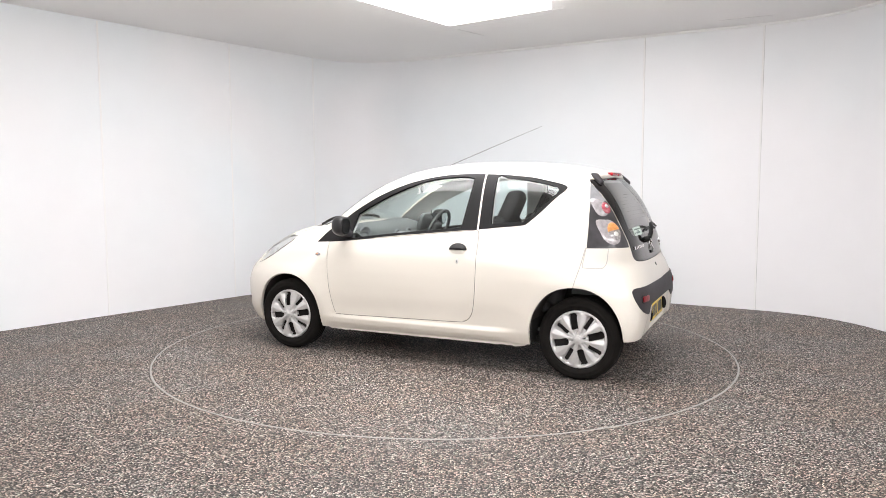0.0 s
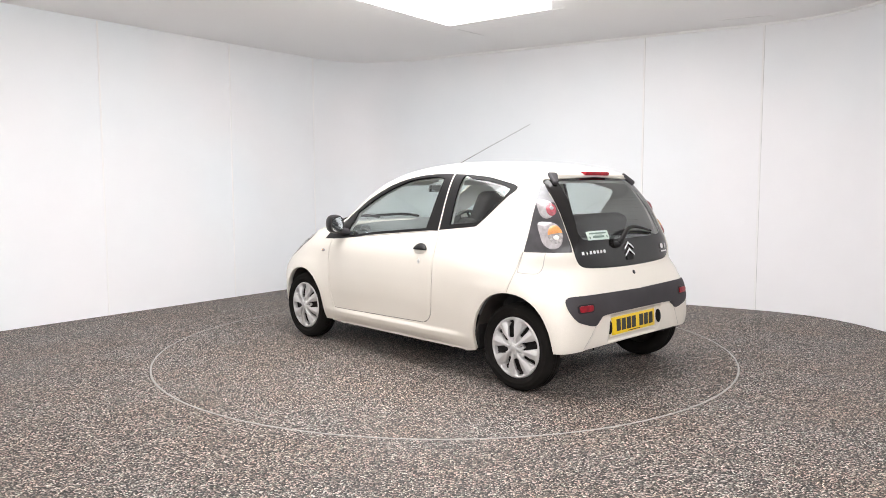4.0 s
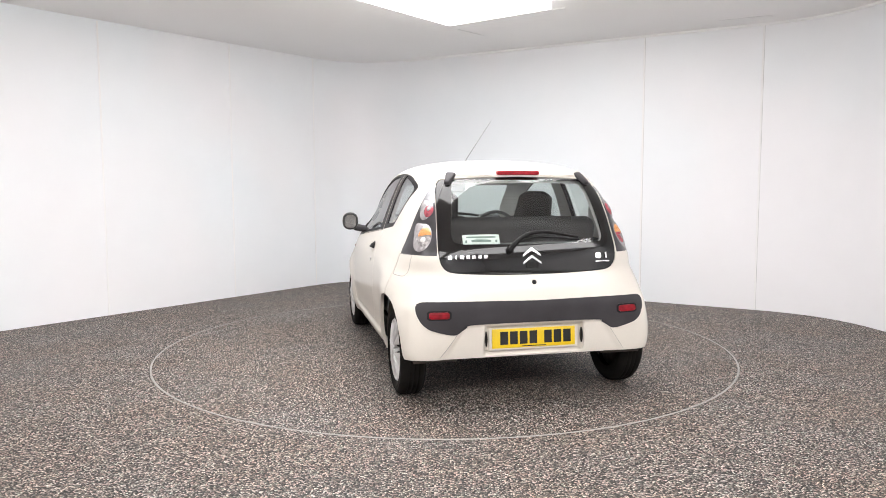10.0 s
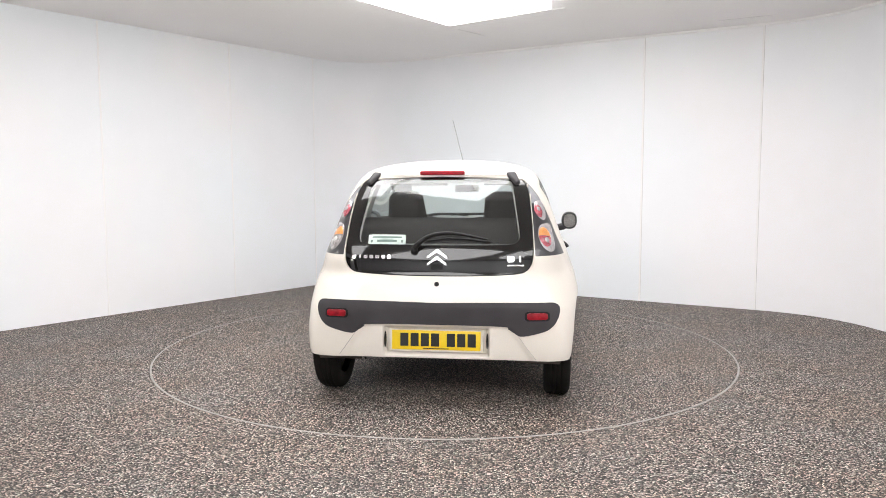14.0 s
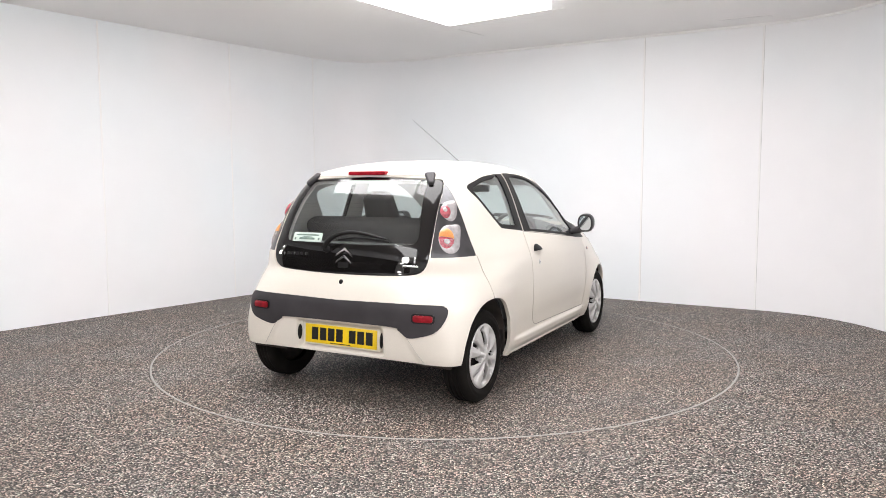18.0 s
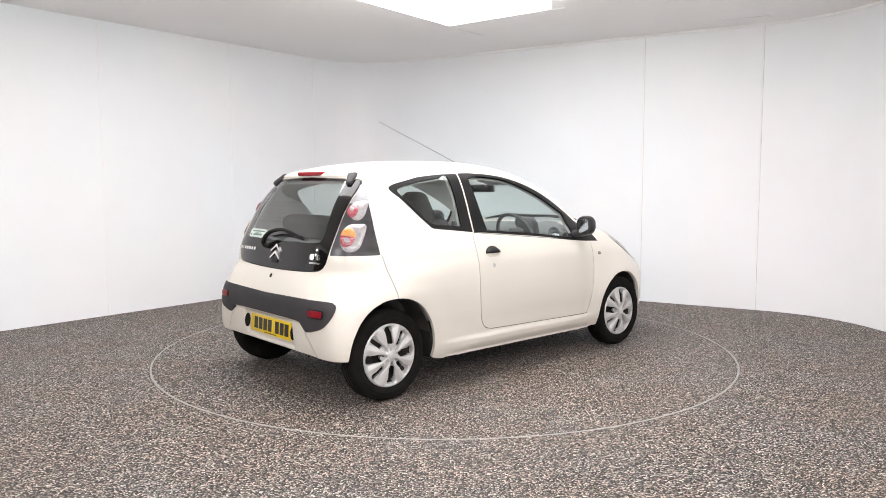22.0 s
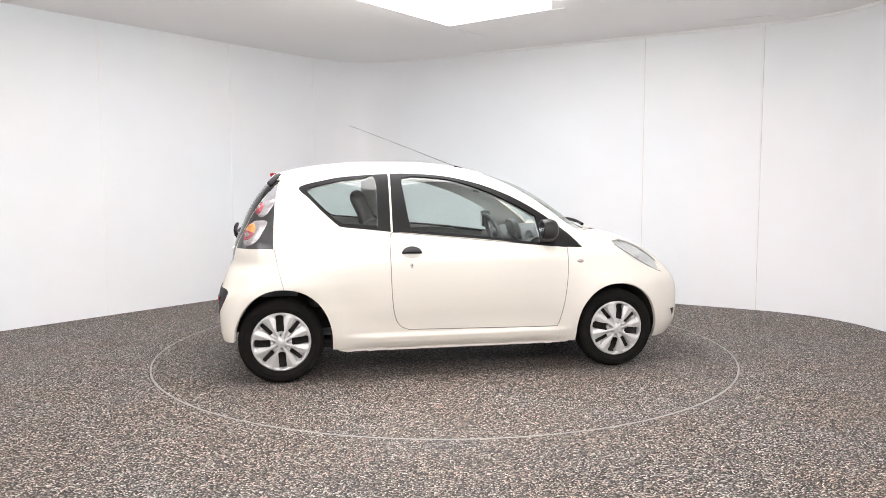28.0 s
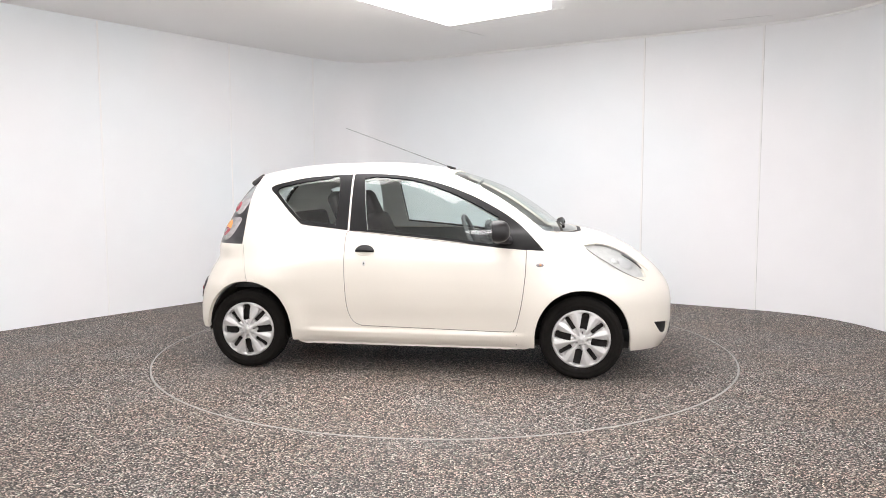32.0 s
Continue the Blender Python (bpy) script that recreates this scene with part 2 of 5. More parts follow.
BACK_CORNER, SIDE_CORNER = (-1.17, 10.08), (3.80, 7.165)
LEFT_END, RIGHT_END = (-4.90, 5.27), (4.02, 5.3)
left_run = [LEFT_END, (-3.35, 7.27), (-2.42, 8.47)]
back_bend = arc_corner(LEFT_END, BACK_CORNER, SIDE_CORNER, 0.78)
right_run = [back_bend[-1], (2.19, 8.11), (3.22, 7.505)]
side_bend = arc_corner(BACK_CORNER, SIDE_CORNER, RIGHT_END, 0.67)
side_run = [side_bend[-1], RIGHT_END, (4.2, 2.6)]


def wall_panel(name, path, parent, bottom=0.0, top=CEILING_HEIGHT, thick=0.06, material=WALL_WHITE):
    """A wall panel that follows a line on the floor, with its thickness on the outer side."""
    pts = [Vector(p) for p in path]
    outer = []
    for i, p in enumerate(pts):
        d = (pts[min(i + 1, len(pts) - 1)] - pts[max(i - 1, 0)]).normalized()
        outer.append(p + Vector((-d.y, d.x)) * thick)
    n, vs, fs = len(pts), [], []
    for ring in (pts, outer):
        for z in (bottom, top):
            vs += [(p.x, p.y, z) for p in ring]
    for i in range(n - 1):
        fs += [(i, i + 1, n + i + 1, n + i), (2 * n + i, 3 * n + i, 3 * n + i + 1, 2 * n + i + 1), (n + i, n + i + 1, 3 * n + i + 1, 3 * n + i)]
    fs += [(0, n, 3 * n, 2 * n), (n - 1, 2 * n - 1, 4 * n - 1, 3 * n - 1)]
    ob = part(name, vs, fs, material, parent, soft=n > 2)
    ob.data.set_sharp_from_angle(angle=radians(40))
    return ob


def joint_strip(at, along, parent, bottom=0.0, top=CEILING_HEIGHT - 0.012, width=0.016, proud=0.005, seal=0.0):
    """A rounded cover strip over a joint between two wall panels; the room lies to the right of along."""
    d = Vector(along).normalized()
    inward = Vector((d.y, -d.x))
    prof = [(-width / 2, 0.0), (-width / 2, proud * 0.6), (-width / 4, proud), (width / 4, proud), (width / 2, proud * 0.6), (width / 2, 0.0)]
    vs = [(*(Vector(at) + d * a + inward * b), z) for z in (bottom, top) for a, b in prof]
    n = len(prof)
    fs = [(i, i + 1, n + i + 1, n + i) for i in range(n - 1)] + [tuple(range(n, 2 * n))]
    strip = part("joint_strip", vs, fs, STRIP_WHITE, parent, soft=False)
    # thin grey strip puts the shadow line beside the cover strip into colour
    if seal:
        vs = [(*(Vector(at) + d * a + inward * b), z) for z in (bottom, top) for a, b in ((width / 2, 0.0015), (width / 2 + seal, 0.0015), (width / 2 + seal, -0.002), (width / 2, -0.002))]
        part("joint_line", vs, [(0, 1, 5, 4), (1, 2, 6, 5), (3, 0, 4, 7)], JOINT_GREY, parent, soft=False)
    return strip


def wall(name, path, label):
    """A wall of panels, one between each pair of joints; path is a list of runs."""
    ob = tagged(wall_panel(name, path[0], None), label, kind="structure")
    for run in path[1:]:
        wall_panel("panel", run, ob)
    return ob


def split_runs(points):
    return [points[i:i + 2] for i in range(len(points) - 1)]


def flip(p):
    return [tuple(q) for q in reversed(p)]


# walls run with the room on their right-hand side
wall_left = wall("wall_left", split_runs(left_run + [back_bend[0]]), "white smooth wall panels with thin joint strips")
wall_back = wall("wall_back", [back_bend], "white wall panel bent round the room corner")
wall_right = wall("wall_right", split_runs(right_run), "white smooth wall panels with thin joint strips")
wall_side = wall("wall_side", [[right_run[-1]] + side_bend[1:], split_runs(side_run)[0], split_runs(side_run)[1]], "white curved wall panels beside the turntable")
for p, q in ((left_run[0], left_run[1]), (left_run[1], left_run[2])):
    joint_strip(q, Vector(q) - Vector(p), wall_left)
joint_strip(back_bend[0], Vector(back_bend[0]) - Vector(left_run[2]), wall_left)
joint_strip(right_run[1], Vector(right_run[2]) - Vector(right_run[1]), wall_right, seal=0.005)
joint_strip(right_run[2], Vector(right_run[2]) - Vector(right_run[1]), wall_right, seal=0.006)

# behind the camera and the drive-in opening on the left
wall_near = wall("wall_near", [[(4.2, 2.6), (3.4, -1.6)], [(3.4, -1.6), (-4.9, -1.6)], [(-4.9, -1.6), (-4.9, -0.9)]], "white wall panels behind the turntable")
lintel = tagged(wall_panel("wall_lintel", [(-4.9, -0.9), (-4.9, 4.6)], None, bottom=2.45), "white wall panel over the drive-in opening", kind="structure")
bay = tagged(wall_panel("wall_bay", [(-4.97, -1.0), (-9.5, -1.0)], None, material=DARK_ROOM), "dark wall of the unlit drive-in bay", kind="structure")
wall_panel("panel", [(-9.5, -1.0), (-9.5, 4.7)], bay, material=DARK_ROOM)
wall_panel("panel", [(-9.5, 4.7), (-4.97, 4.7)], bay, material=DARK_ROOM)
part("bay_roof", [(x, y, z) for z in (2.9, 2.95) for x, y in ((-9.6, -1.1), (-4.97, -1.1), (-4.97, 4.8), (-9.6, 4.8))],
     [(0, 1, 2, 3), (7, 6, 5, 4), (0, 4, 5, 1), (1, 5, 6, 2), (2, 6, 7, 3), (3, 7, 4, 0)], DARK_ROOM, bay, soft=False)
wall_panel("panel", [(-4.9, 4.6), (-4.9, 5.27)], wall_left)



def flood_lamp_post(x, y, turn):
    """A pale post with two round flood lamps, one over the other, facing the turntable."""
    post = from_bm("flood_lamp_post", block_bm((0.06, 0.42, 2.2), 0.012, pose(0, 0, 1.1)), STRIP_WHITE)
    from_bm("foot", block_bm((0.34, 0.46, 0.03), 0.008, pose(0, 0, 0.015)), STRIP_WHITE, post)
    for z in (1.60, 1.95):
        vs, fs = revolve([(0.0, 0.070), (0.085, 0.070), (0.095, 0.065), (0.098, 0.030), (0.070, 0.0)], 32)
        lamp = part("flood_lamp", [(h, r, q) for r, h, q in vs], fs, DARK_ROOM, post, "round dark flood lamp")
        lamp.matrix_basis = pose(0.028, 0, z)
        part("lens", [(0.072, 0, 0)] + [(0.072, 0.082 * math.cos(a), 0.082 * math.sin(a)) for a in (2 * math.pi * k / 28 for k in range(28))],
             [(0, 1 + k, 1 + (k + 1) % 28) for k in range(28)], SPOT_GLOW, lamp, "glowing white lens", False)
    post.matrix_basis = pose(x, y, 0, 0, 0, turn)
    return tagged(post, "pale post with two lit round flood lamps beside the opening", "flood lamp")


# both stand where their tailgate reflections fit the camera's view
flood_lamp_post(-4.27, 4.67, 12)
flood_lamp_post(-3.10, 1.95, 50)

# the bead along the top of the right wall
bead_path = [Vector(p) for p in right_run + side_bend[1:] + [RIGHT_END]]
vs, fs = [], []
for i, p in enumerate(bead_path):
    d = (bead_path[min(i + 1, len(bead_path) - 1)] - bead_path[max(i - 1, 0)]).normalized()
    q = Vector((d.y, -d.x))
    for a, z in ((0.0, -0.022), (0.012, -0.020), (0.020, -0.010), (0.022, 0.0)):
        vs.append((*(p + q * a), CEILING_HEIGHT + z))
    if i:
        fs += [(4 * i - 4 + k, 4 * i - 3 + k, 4 * i + 1 + k, 4 * i + k) for k in range(3)]
tagged(part("trim", vs, fs, STRIP_WHITE), "white bead along the top of the wall", kind="structure")

# ceiling, with square holes for the light panels
U, V = Vector((0.582, 0.813)), Vector((0.795, -0.607))
CORNER = Vector((0.05, 7.62))
DROP = 0.090                      # box depth under the ceiling; glowing sides are added to brighten it
NEAR = Vector((0.0472, 7.1899))   # far corner of the visible light, placed to fit the camera's view
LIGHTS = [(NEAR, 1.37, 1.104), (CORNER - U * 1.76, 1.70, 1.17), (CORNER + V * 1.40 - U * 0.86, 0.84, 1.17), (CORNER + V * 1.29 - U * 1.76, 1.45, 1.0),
          # last four are unseen panels, added to brighten the car and room
          *((Vector(p) - V * 0.585 + U * 1.2, 2.4, 1.17) for p in ((-3.2, 1.55), (-1.1, 0.1), (1.0, -0.2), (2.75, 1.6)))]
outline = [LEFT_END] + left_run[1:] + back_bend + right_run[1:] + side_bend[1:] + side_run[1:] + [(3.4, -1.6), (-4.9, -1.6)]
outline = [p for i, p in enumerate(outline) if (Vector(p) - Vector(outline[i - 1])).length > 1e-3]
bm = bmesh.new()
bm.faces.new([bm.verts.new((p[0], p[1], CEILING_HEIGHT)) for p in outline])
bmesh.ops.triangulate(bm, faces=bm.faces)
for c, long, wide in LIGHTS:
    for p, n in ((c, U), (c - U * long, U), (c, V), (c + V * wide, V)):
        bmesh.ops.bisect_plane(bm, geom=list(bm.faces) + list(bm.edges) + list(bm.verts), plane_co=(p.x, p.y, 0), plane_no=(n.x, n.y, 0))
gone = []
for f in bm.faces:
    m = f.calc_center_median().xy
    for c, long, wide in LIGHTS:
        if 0 < (c - m).dot(U) < long and 0 < (m - c).dot(V) < wide:
            gone.append(f)
bmesh.ops.delete(bm, geom=gone, context="FACES")
top = bmesh.ops.extrude_face_region(bm, geom=list(bm.faces))["geom"]
bmesh.ops.translate(bm, vec=(0, 0, 0.08), verts=[g for g in top if isinstance(g, bmesh.types.BMVert)])
tagged(from_bm("ceiling", bm, CEILING_WHITE, soft=False), "pale grey suspended ceiling with flat light panels", kind="structure")


def ceiling_light(c, long, wide):
    """A square-edged light panel; its glowing box sides are added below the ceiling to brighten it."""
    middle = c + V * wide / 2 - U * long / 2
    turn = math.degrees(math.atan2(V.y, V.x))
    bm = bmesh.new()
    for x, y, sx, sy in ((0, long / 2 - 0.009, wide, 0.018), (0, -long / 2 + 0.009, wide, 0.018),
                         (wide / 2 - 0.009, 0, 0.018, long - 0.036), (-wide / 2 + 0.009, 0, 0.018, long - 0.036)):
        block_bm((sx, sy, 0.03), 0.0, pose(x, y, 0.012), bm=bm)
    light = from_bm("ceiling_light", bm, STRIP_WHITE, soft=False)
    light.matrix_basis = pose(middle.x, middle.y, CEILING_HEIGHT, 0, 0, turn)
    x, y = wide / 2, long / 2
    part("diffuser", [(i * (x - inset), j * (y - inset), z) for z, inset in ((-0.001, 0.002), (-DROP + 0.008, 0.0), (-DROP, 0.008)) for i, j in ((-1, -1), (1, -1), (1, 1), (-1, 1))],
         [(4 * k + (i + 1) % 4, 4 * k + i, 4 * k + 4 + i, 4 * k + 4 + (i + 1) % 4) for k in (0, 1) for i in range(4)] + [(11, 10, 9, 8)], LIGHT_PANEL, light, "glowing white diffuser box, its sides added to brighten the ceiling", False)
    part("housing", [(x * wide / 2, y * long / 2, z) for z in (0.03, 0.08) for x, y in ((-1, -1), (1, -1), (1, 1), (-1, 1))],
         [(4, 5, 6, 7), (0, 1, 5, 4), (1, 2, 6, 5), (2, 3, 7, 6), (3, 0, 4, 7)], STRIP_WHITE, light, soft=False)
    return tagged(light, "shallow glowing white light panel on the ceiling", "ceiling light", "ceiling light panels")


# includes the four unseen fill panels listed last
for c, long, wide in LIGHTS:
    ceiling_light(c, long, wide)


def ceiling_joint(a, b):
    d = (Vector(b) - Vector(a))
    bm = block_bm((d.length, 0.007, 0.004), 0.0015)
    m = (Vector(a) + Vector(b)) / 2
    ob = from_bm("ceiling_trim", bm, STRIP_WHITE, soft=False)
    ob.matrix_basis = pose(m.x, m.y, CEILING_HEIGHT - 0.002, 0, 0, math.degrees(math.atan2(d.y, d.x)))
    gap = from_bm("joint_line", block_bm((d.length, 0.006, 0.002)), JOINT_GREY, ob, "grey joint line", False)
    gap.matrix_basis = pose(0, -0.0065, 0.0008)
    return tagged(ob, "thin white strip over a ceiling joint", kind="structure")


ceiling_joint((0.15, 7.75), (0.44, 8.08))
ceiling_joint((2.72, 7.38), (3.16, 7.13))
ceiling_joint(CORNER + V * 1.20 + U * 0.01, CORNER + V * 1.32 + U * 0.02)

# floor, with a round hole for the turntable
RING = 144
vs, fs = [], []
for k in range(RING):
    a = 2 * math.pi * k / RING
    c, s = math.cos(a), math.sin(a)
    far = 12.5 / max(abs(c), abs(s))
    for r in (TABLE_RADIUS + 0.0055, TABLE_RADIUS + 1.2, far):
        vs.append((TABLE[0] + r * c, TABLE[1] + r * s, 0.0))
    vs.append((TABLE[0] + (TABLE_RADIUS + 0.0055) * c, TABLE[1] + (TABLE_RADIUS + 0.0055) * s, -0.06))
for k in range(RING):
    i, j = 4 * k, 4 * ((k + 1) % RING)
    fs += [(i, i + 1, j + 1, j), (i + 1, i + 2, j + 2, j + 1), (i + 3, i, j, j + 3)]
tagged(part("floor", vs, fs, GRAVEL_FLOOR, soft=False), "grey speckled resin-bound gravel floor", kind="structure")


def turntable():
    vs, fs = revolve([(0.0, 0.0), (0.7, 0.0), (1.5, 0.0), (TABLE_RADIUS - 0.009, 0.0), (TABLE_RADIUS - 0.009, -0.06)], RING, "z")
    fs = [tuple(reversed(f)) for f in fs]
    ob = part("turntable", vs, fs, GRAVEL_TABLE, soft=False)
    vs, fs = revolve([(TABLE_RADIUS - 0.009, -0.05), (TABLE_RADIUS - 0.009, 0.0005), (TABLE_RADIUS - 0.006, 0.002), (TABLE_RADIUS + 0.001, 0.002), (TABLE_RADIUS + 0.004, 0.0), (TABLE_RADIUS + 0.004, -0.05)], RING, "z")
    part("edge_trim", vs, [tuple(reversed(f)) for f in fs], ALUMINIUM, ob, "thin bright metal rim")
    ob.matrix_basis = pose(*TABLE, 0)
    return tagged(ob, "round gravel-topped turntable with thin metal rim, flush with the floor", "turntable")


table = turntable()
# ---- car hull ----
# Plan slices of the body: height, rear x, front x, half width, rear and front roundness.
HULL = (
    (0.19, -1.49, 1.74, 0.750, 14.0, 5.6),
    (0.24, -1.528, 1.77, 0.772, 14.0, 5.6),
    (0.30, -1.553, 1.79, 0.790, 14.0, 5.6),
    (0.40, -1.570, 1.80, 0.803, 12.0, 5.5),
    (0.50, -1.577, 1.80, 0.812, 9.5, 5.4),
    (0.58, -1.575, 1.79, 0.815, 8.0, 5.1),
    (0.64, -1.561, 1.765, 0.815, 6.8, 4.7),
    (0.70, -1.543, 1.72, 0.813, 6.0, 4.3),
    (0.78, -1.511, 1.63, 0.806, 5.2, 4.1),
    (0.86, -1.495, 1.50, 0.784, 5.8, 4.0),
    (0.92, -1.479, 1.36, 0.761, 6.0, 4.1),
    (0.965, -1.462, 1.19, 0.742, 6.0, 4.2),
    (1.00, -1.447, 1.05, 0.729, 6.0, 4.0),
    (1.10, -1.404, 0.905, 0.694, 6.0, 3.8),
    (1.20, -1.350, 0.762, 0.658, 5.9, 3.7),
    (1.30, -1.275, 0.578, 0.615, 5.5, 3.6),
    (1.345, -1.230, 0.455, 0.590, 5.1, 3.5),
    (1.38, -1.185, 0.350, 0.560, 4.7, 3.4),
    (1.41, -1.090, 0.235, 0.512, 4.2, 3.2),
    (1.435, -0.965, 0.115, 0.440, 3.8, 3.0),
    (1.455, -0.810, -0.010, 0.340, 3.4, 2.8),
    (1.468, -0.640, -0.130, 0.215, 3.0, 2.6),
    (1.474, -0.400, -0.280, 0.060, 2.4, 2.2),
)
MID = -0.33


def spline(keys, z):
    """Monotone cubic through rows of (z, values...)."""
    k = np.array(keys)
    i = int(np.clip(np.searchsorted(k[:, 0], z) - 1, 0, len(k) - 2))
    h = k[i + 1, 0] - k[i, 0]
    s = (z - k[i, 0]) / h

    def slope(j):
        if j == 0:
            return (k[1, 1:] - k[0, 1:]) / (k[1, 0] - k[0, 0])
        if j == len(k) - 1:
            return (k[j, 1:] - k[j - 1, 1:]) / (k[j, 0] - k[j - 1, 0])
        a = (k[j, 1:] - k[j - 1, 1:]) / (k[j, 0] - k[j - 1, 0])
        b = (k[j + 1, 1:] - k[j, 1:]) / (k[j + 1, 0] - k[j, 0])
        ha, hb = k[j, 0] - k[j - 1, 0], k[j + 1, 0] - k[j, 0]
        wa, wb = 2 * hb + ha, hb + 2 * ha
        with np.errstate(divide="ignore", invalid="ignore"):
            m = (wa + wb) / (wa / a + wb / b)
        return np.where(a * b > 0, m, 0.0)

    m0, m1 = slope(i), slope(i + 1)
    return ((1 + 2 * s) * (1 - s) ** 2 * k[i, 1:] + s * (1 - s) ** 2 * h * m0
            + s * s * (3 - 2 * s) * k[i + 1, 1:] + s * s * (s - 1) * h * m1)


def smooth(a, b, x):
    t = min(1.0, max(0.0, (x - a) / (b - a)))
    return t * t * (3 - 2 * t)


def hull_levels():
    zs, z = [HULL[0][0]], HULL[0][0]
    while z < 1.474:
        dz, here = (0.007 if 0.25 < z < 0.34 or 0.45 < z < 0.49 else 0.015), spline(HULL, z)
        while dz > 0.0004:
            there = spline(HULL, min(z + dz, 1.474))
            if max(abs(there[0] - here[0]), abs(there[1] - here[1]), abs(there[2] - here[2])) < 0.026:
                break
            dz *= 0.8
        z = min(z + dz, 1.474)
        zs.append(z)
    return zs


def hull_point(z, u):
    """The point at height z; u runs from the rear centre (0) over the side (0.5) to the front centre (1)."""
    xr, xf, w, nr, nf = spline(HULL, z)
    if u < 0.5:
        a, n, reach = u * math.pi, nr, xr - MID
    else:
        a, n, reach = (1 - u) * math.pi, nf, xf - MID
    c, s = abs(math.cos(a)), abs(math.sin(a))
    r = 1 / ((c ** n + s ** n) ** (1 / n))
    return Vector((MID + reach * c * r, w * s * r, z))
# ---- car body surface ----
from mathutils import bvhtree, interpolate

ARCHES = ((-1.152, 0.318, 0.353), (1.178, 0.316, 0.330))   # x, half width, height over the hub
HUB = 0.274


def shaped(p):
    """Local shape on the smooth hull: arch flares, door hollow, sill, roof lip, number plate recess."""
    x, y, z = p
    if y > 0.35:
        for ax, aw, ah in ARCHES:
            r = math.hypot((x - ax) / aw, max(0.0, z - HUB + 0.02) / ah)
            lift = 0.026 if ax > 0 else 0.018
            y += lift * math.exp(-((r - 1.0) / (0.34)) ** 2) * smooth(0.35, 0.6, y)
        # shoulder over the rear arch
        y += 0.017 * (1 - smooth(0.735, 0.845, z)) * smooth(0.50, 0.66, z) * math.exp(-((x + 1.02) / 0.30) ** 2)
        along = smooth(-0.82, -0.55, x) * (1 - smooth(0.62, 0.85, x))
        y -= 0.005 * math.exp(-((z - 0.37) / 0.07) ** 2) * along
        y += 0.016 * (1 - smooth(0.280, 0.318, z)) * smooth(0.2, 0.25, z) * along
    if x < -0.9:
        lip = smooth(1.350, 1.362, z) * (1 - smooth(1.372, 1.412, z))
        x -= 0.020 * lip * (1 - smooth(0.46, 0.54, y))
        x += 0.036 * (1 - smooth(0.298, 0.312, y)) * (1 - smooth(0.462, 0.476, z)) * smooth(0.300, 0.312, z)
        ridge = 0.470 + (0.44 - z) * 0.66
        x += 0.008 * (1 - smooth(ridge - 0.030, ridge + 0.012, y)) * (1 - smooth(0.472, 0.492, z)) * (1 if z > 0.2 else 0)
    return Vector((x, y, z))


def body_columns():
    us = [k * 0.0034 for k in range(74)]
    while us[-1] < 0.74:
        us.append(us[-1] + 0.0085)
    n = 26
    last = us[-1]
    return us + [last + (1 - last) * (k + 1) / n for k in range(n)]


ZS, US = hull_levels(), body_columns()
grid = [[shaped(hull_point(z, u)) for u in US] for z in ZS]
for row in grid:
    row[0].y = row[-1].y = 0.0
NZ, NC = len(ZS), len(US)


def grid_normals():
    out = []
    for i in range(NZ):
        for j in range(NC):
            du = grid[i][min(j + 1, NC - 1)] - grid[i][max(j - 1, 0)]
            if j in (0, NC - 1):
                du = Vector((0, 1 if j == 0 else -1, 0))
            dv = grid[min(i + 1, NZ - 1)][j] - grid[max(i - 1, 0)][j]
            n = dv.cross(du) if du.length and dv.length else Vector((0, 0, 1))
            if n.length < 1e-12:
                n = Vector((0, 0, 1))
            n.normalize()
            if n.dot(Vector((grid[i][j].x - MID, grid[i][j].y, 0.3 * (grid[i][j].z - 0.8)))) < 0:
                n = -n
            out.append(n)
    return out


HV = [v for row in grid for v in row]
HN = grid_normals()
HF = [(i * NC + j, i * NC + j + 1, (i + 1) * NC + j + 1, (i + 1) * NC + j) for i in range(NZ - 1) for j in range(NC - 1)]
HT = [t for a, b, c, e in HF for t in ((a, b, c), (a, c, e))]
HULL_TREE = bvhtree.BVHTree.FromPolygons(HV, HT)


def on_hull(p):
    """The nearest place on the body and its normal, on either side of the car."""
    q = Vector((p[0], abs(p[1]), p[2]))
    at, _, k, _ = HULL_TREE.find_nearest(q)
    tri = HT[k]
    w = interpolate.poly_3d_calc([HV[i] for i in tri], at)
    n = sum((HN[i] * f for i, f in zip(tri, w)), Vector()).normalized()
    if at.y < 1e-4:
        n = Vector((n.x, 0, n.z)).normalized()
    if p[1] < 0:
        at, n = Vector((at.x, -at.y, at.z)), Vector((n.x, -n.y, n.z))
    return at, n


# ---- cutting the body into panels ----
shell = bmesh.new()
bv = [shell.verts.new(v) for v in HV]
for f in HF:
    try:
        shell.faces.new([bv[i] for i in f])
    except ValueError:
        pass
AX = {"xz": (0, 2), "yz": (1, 2)}


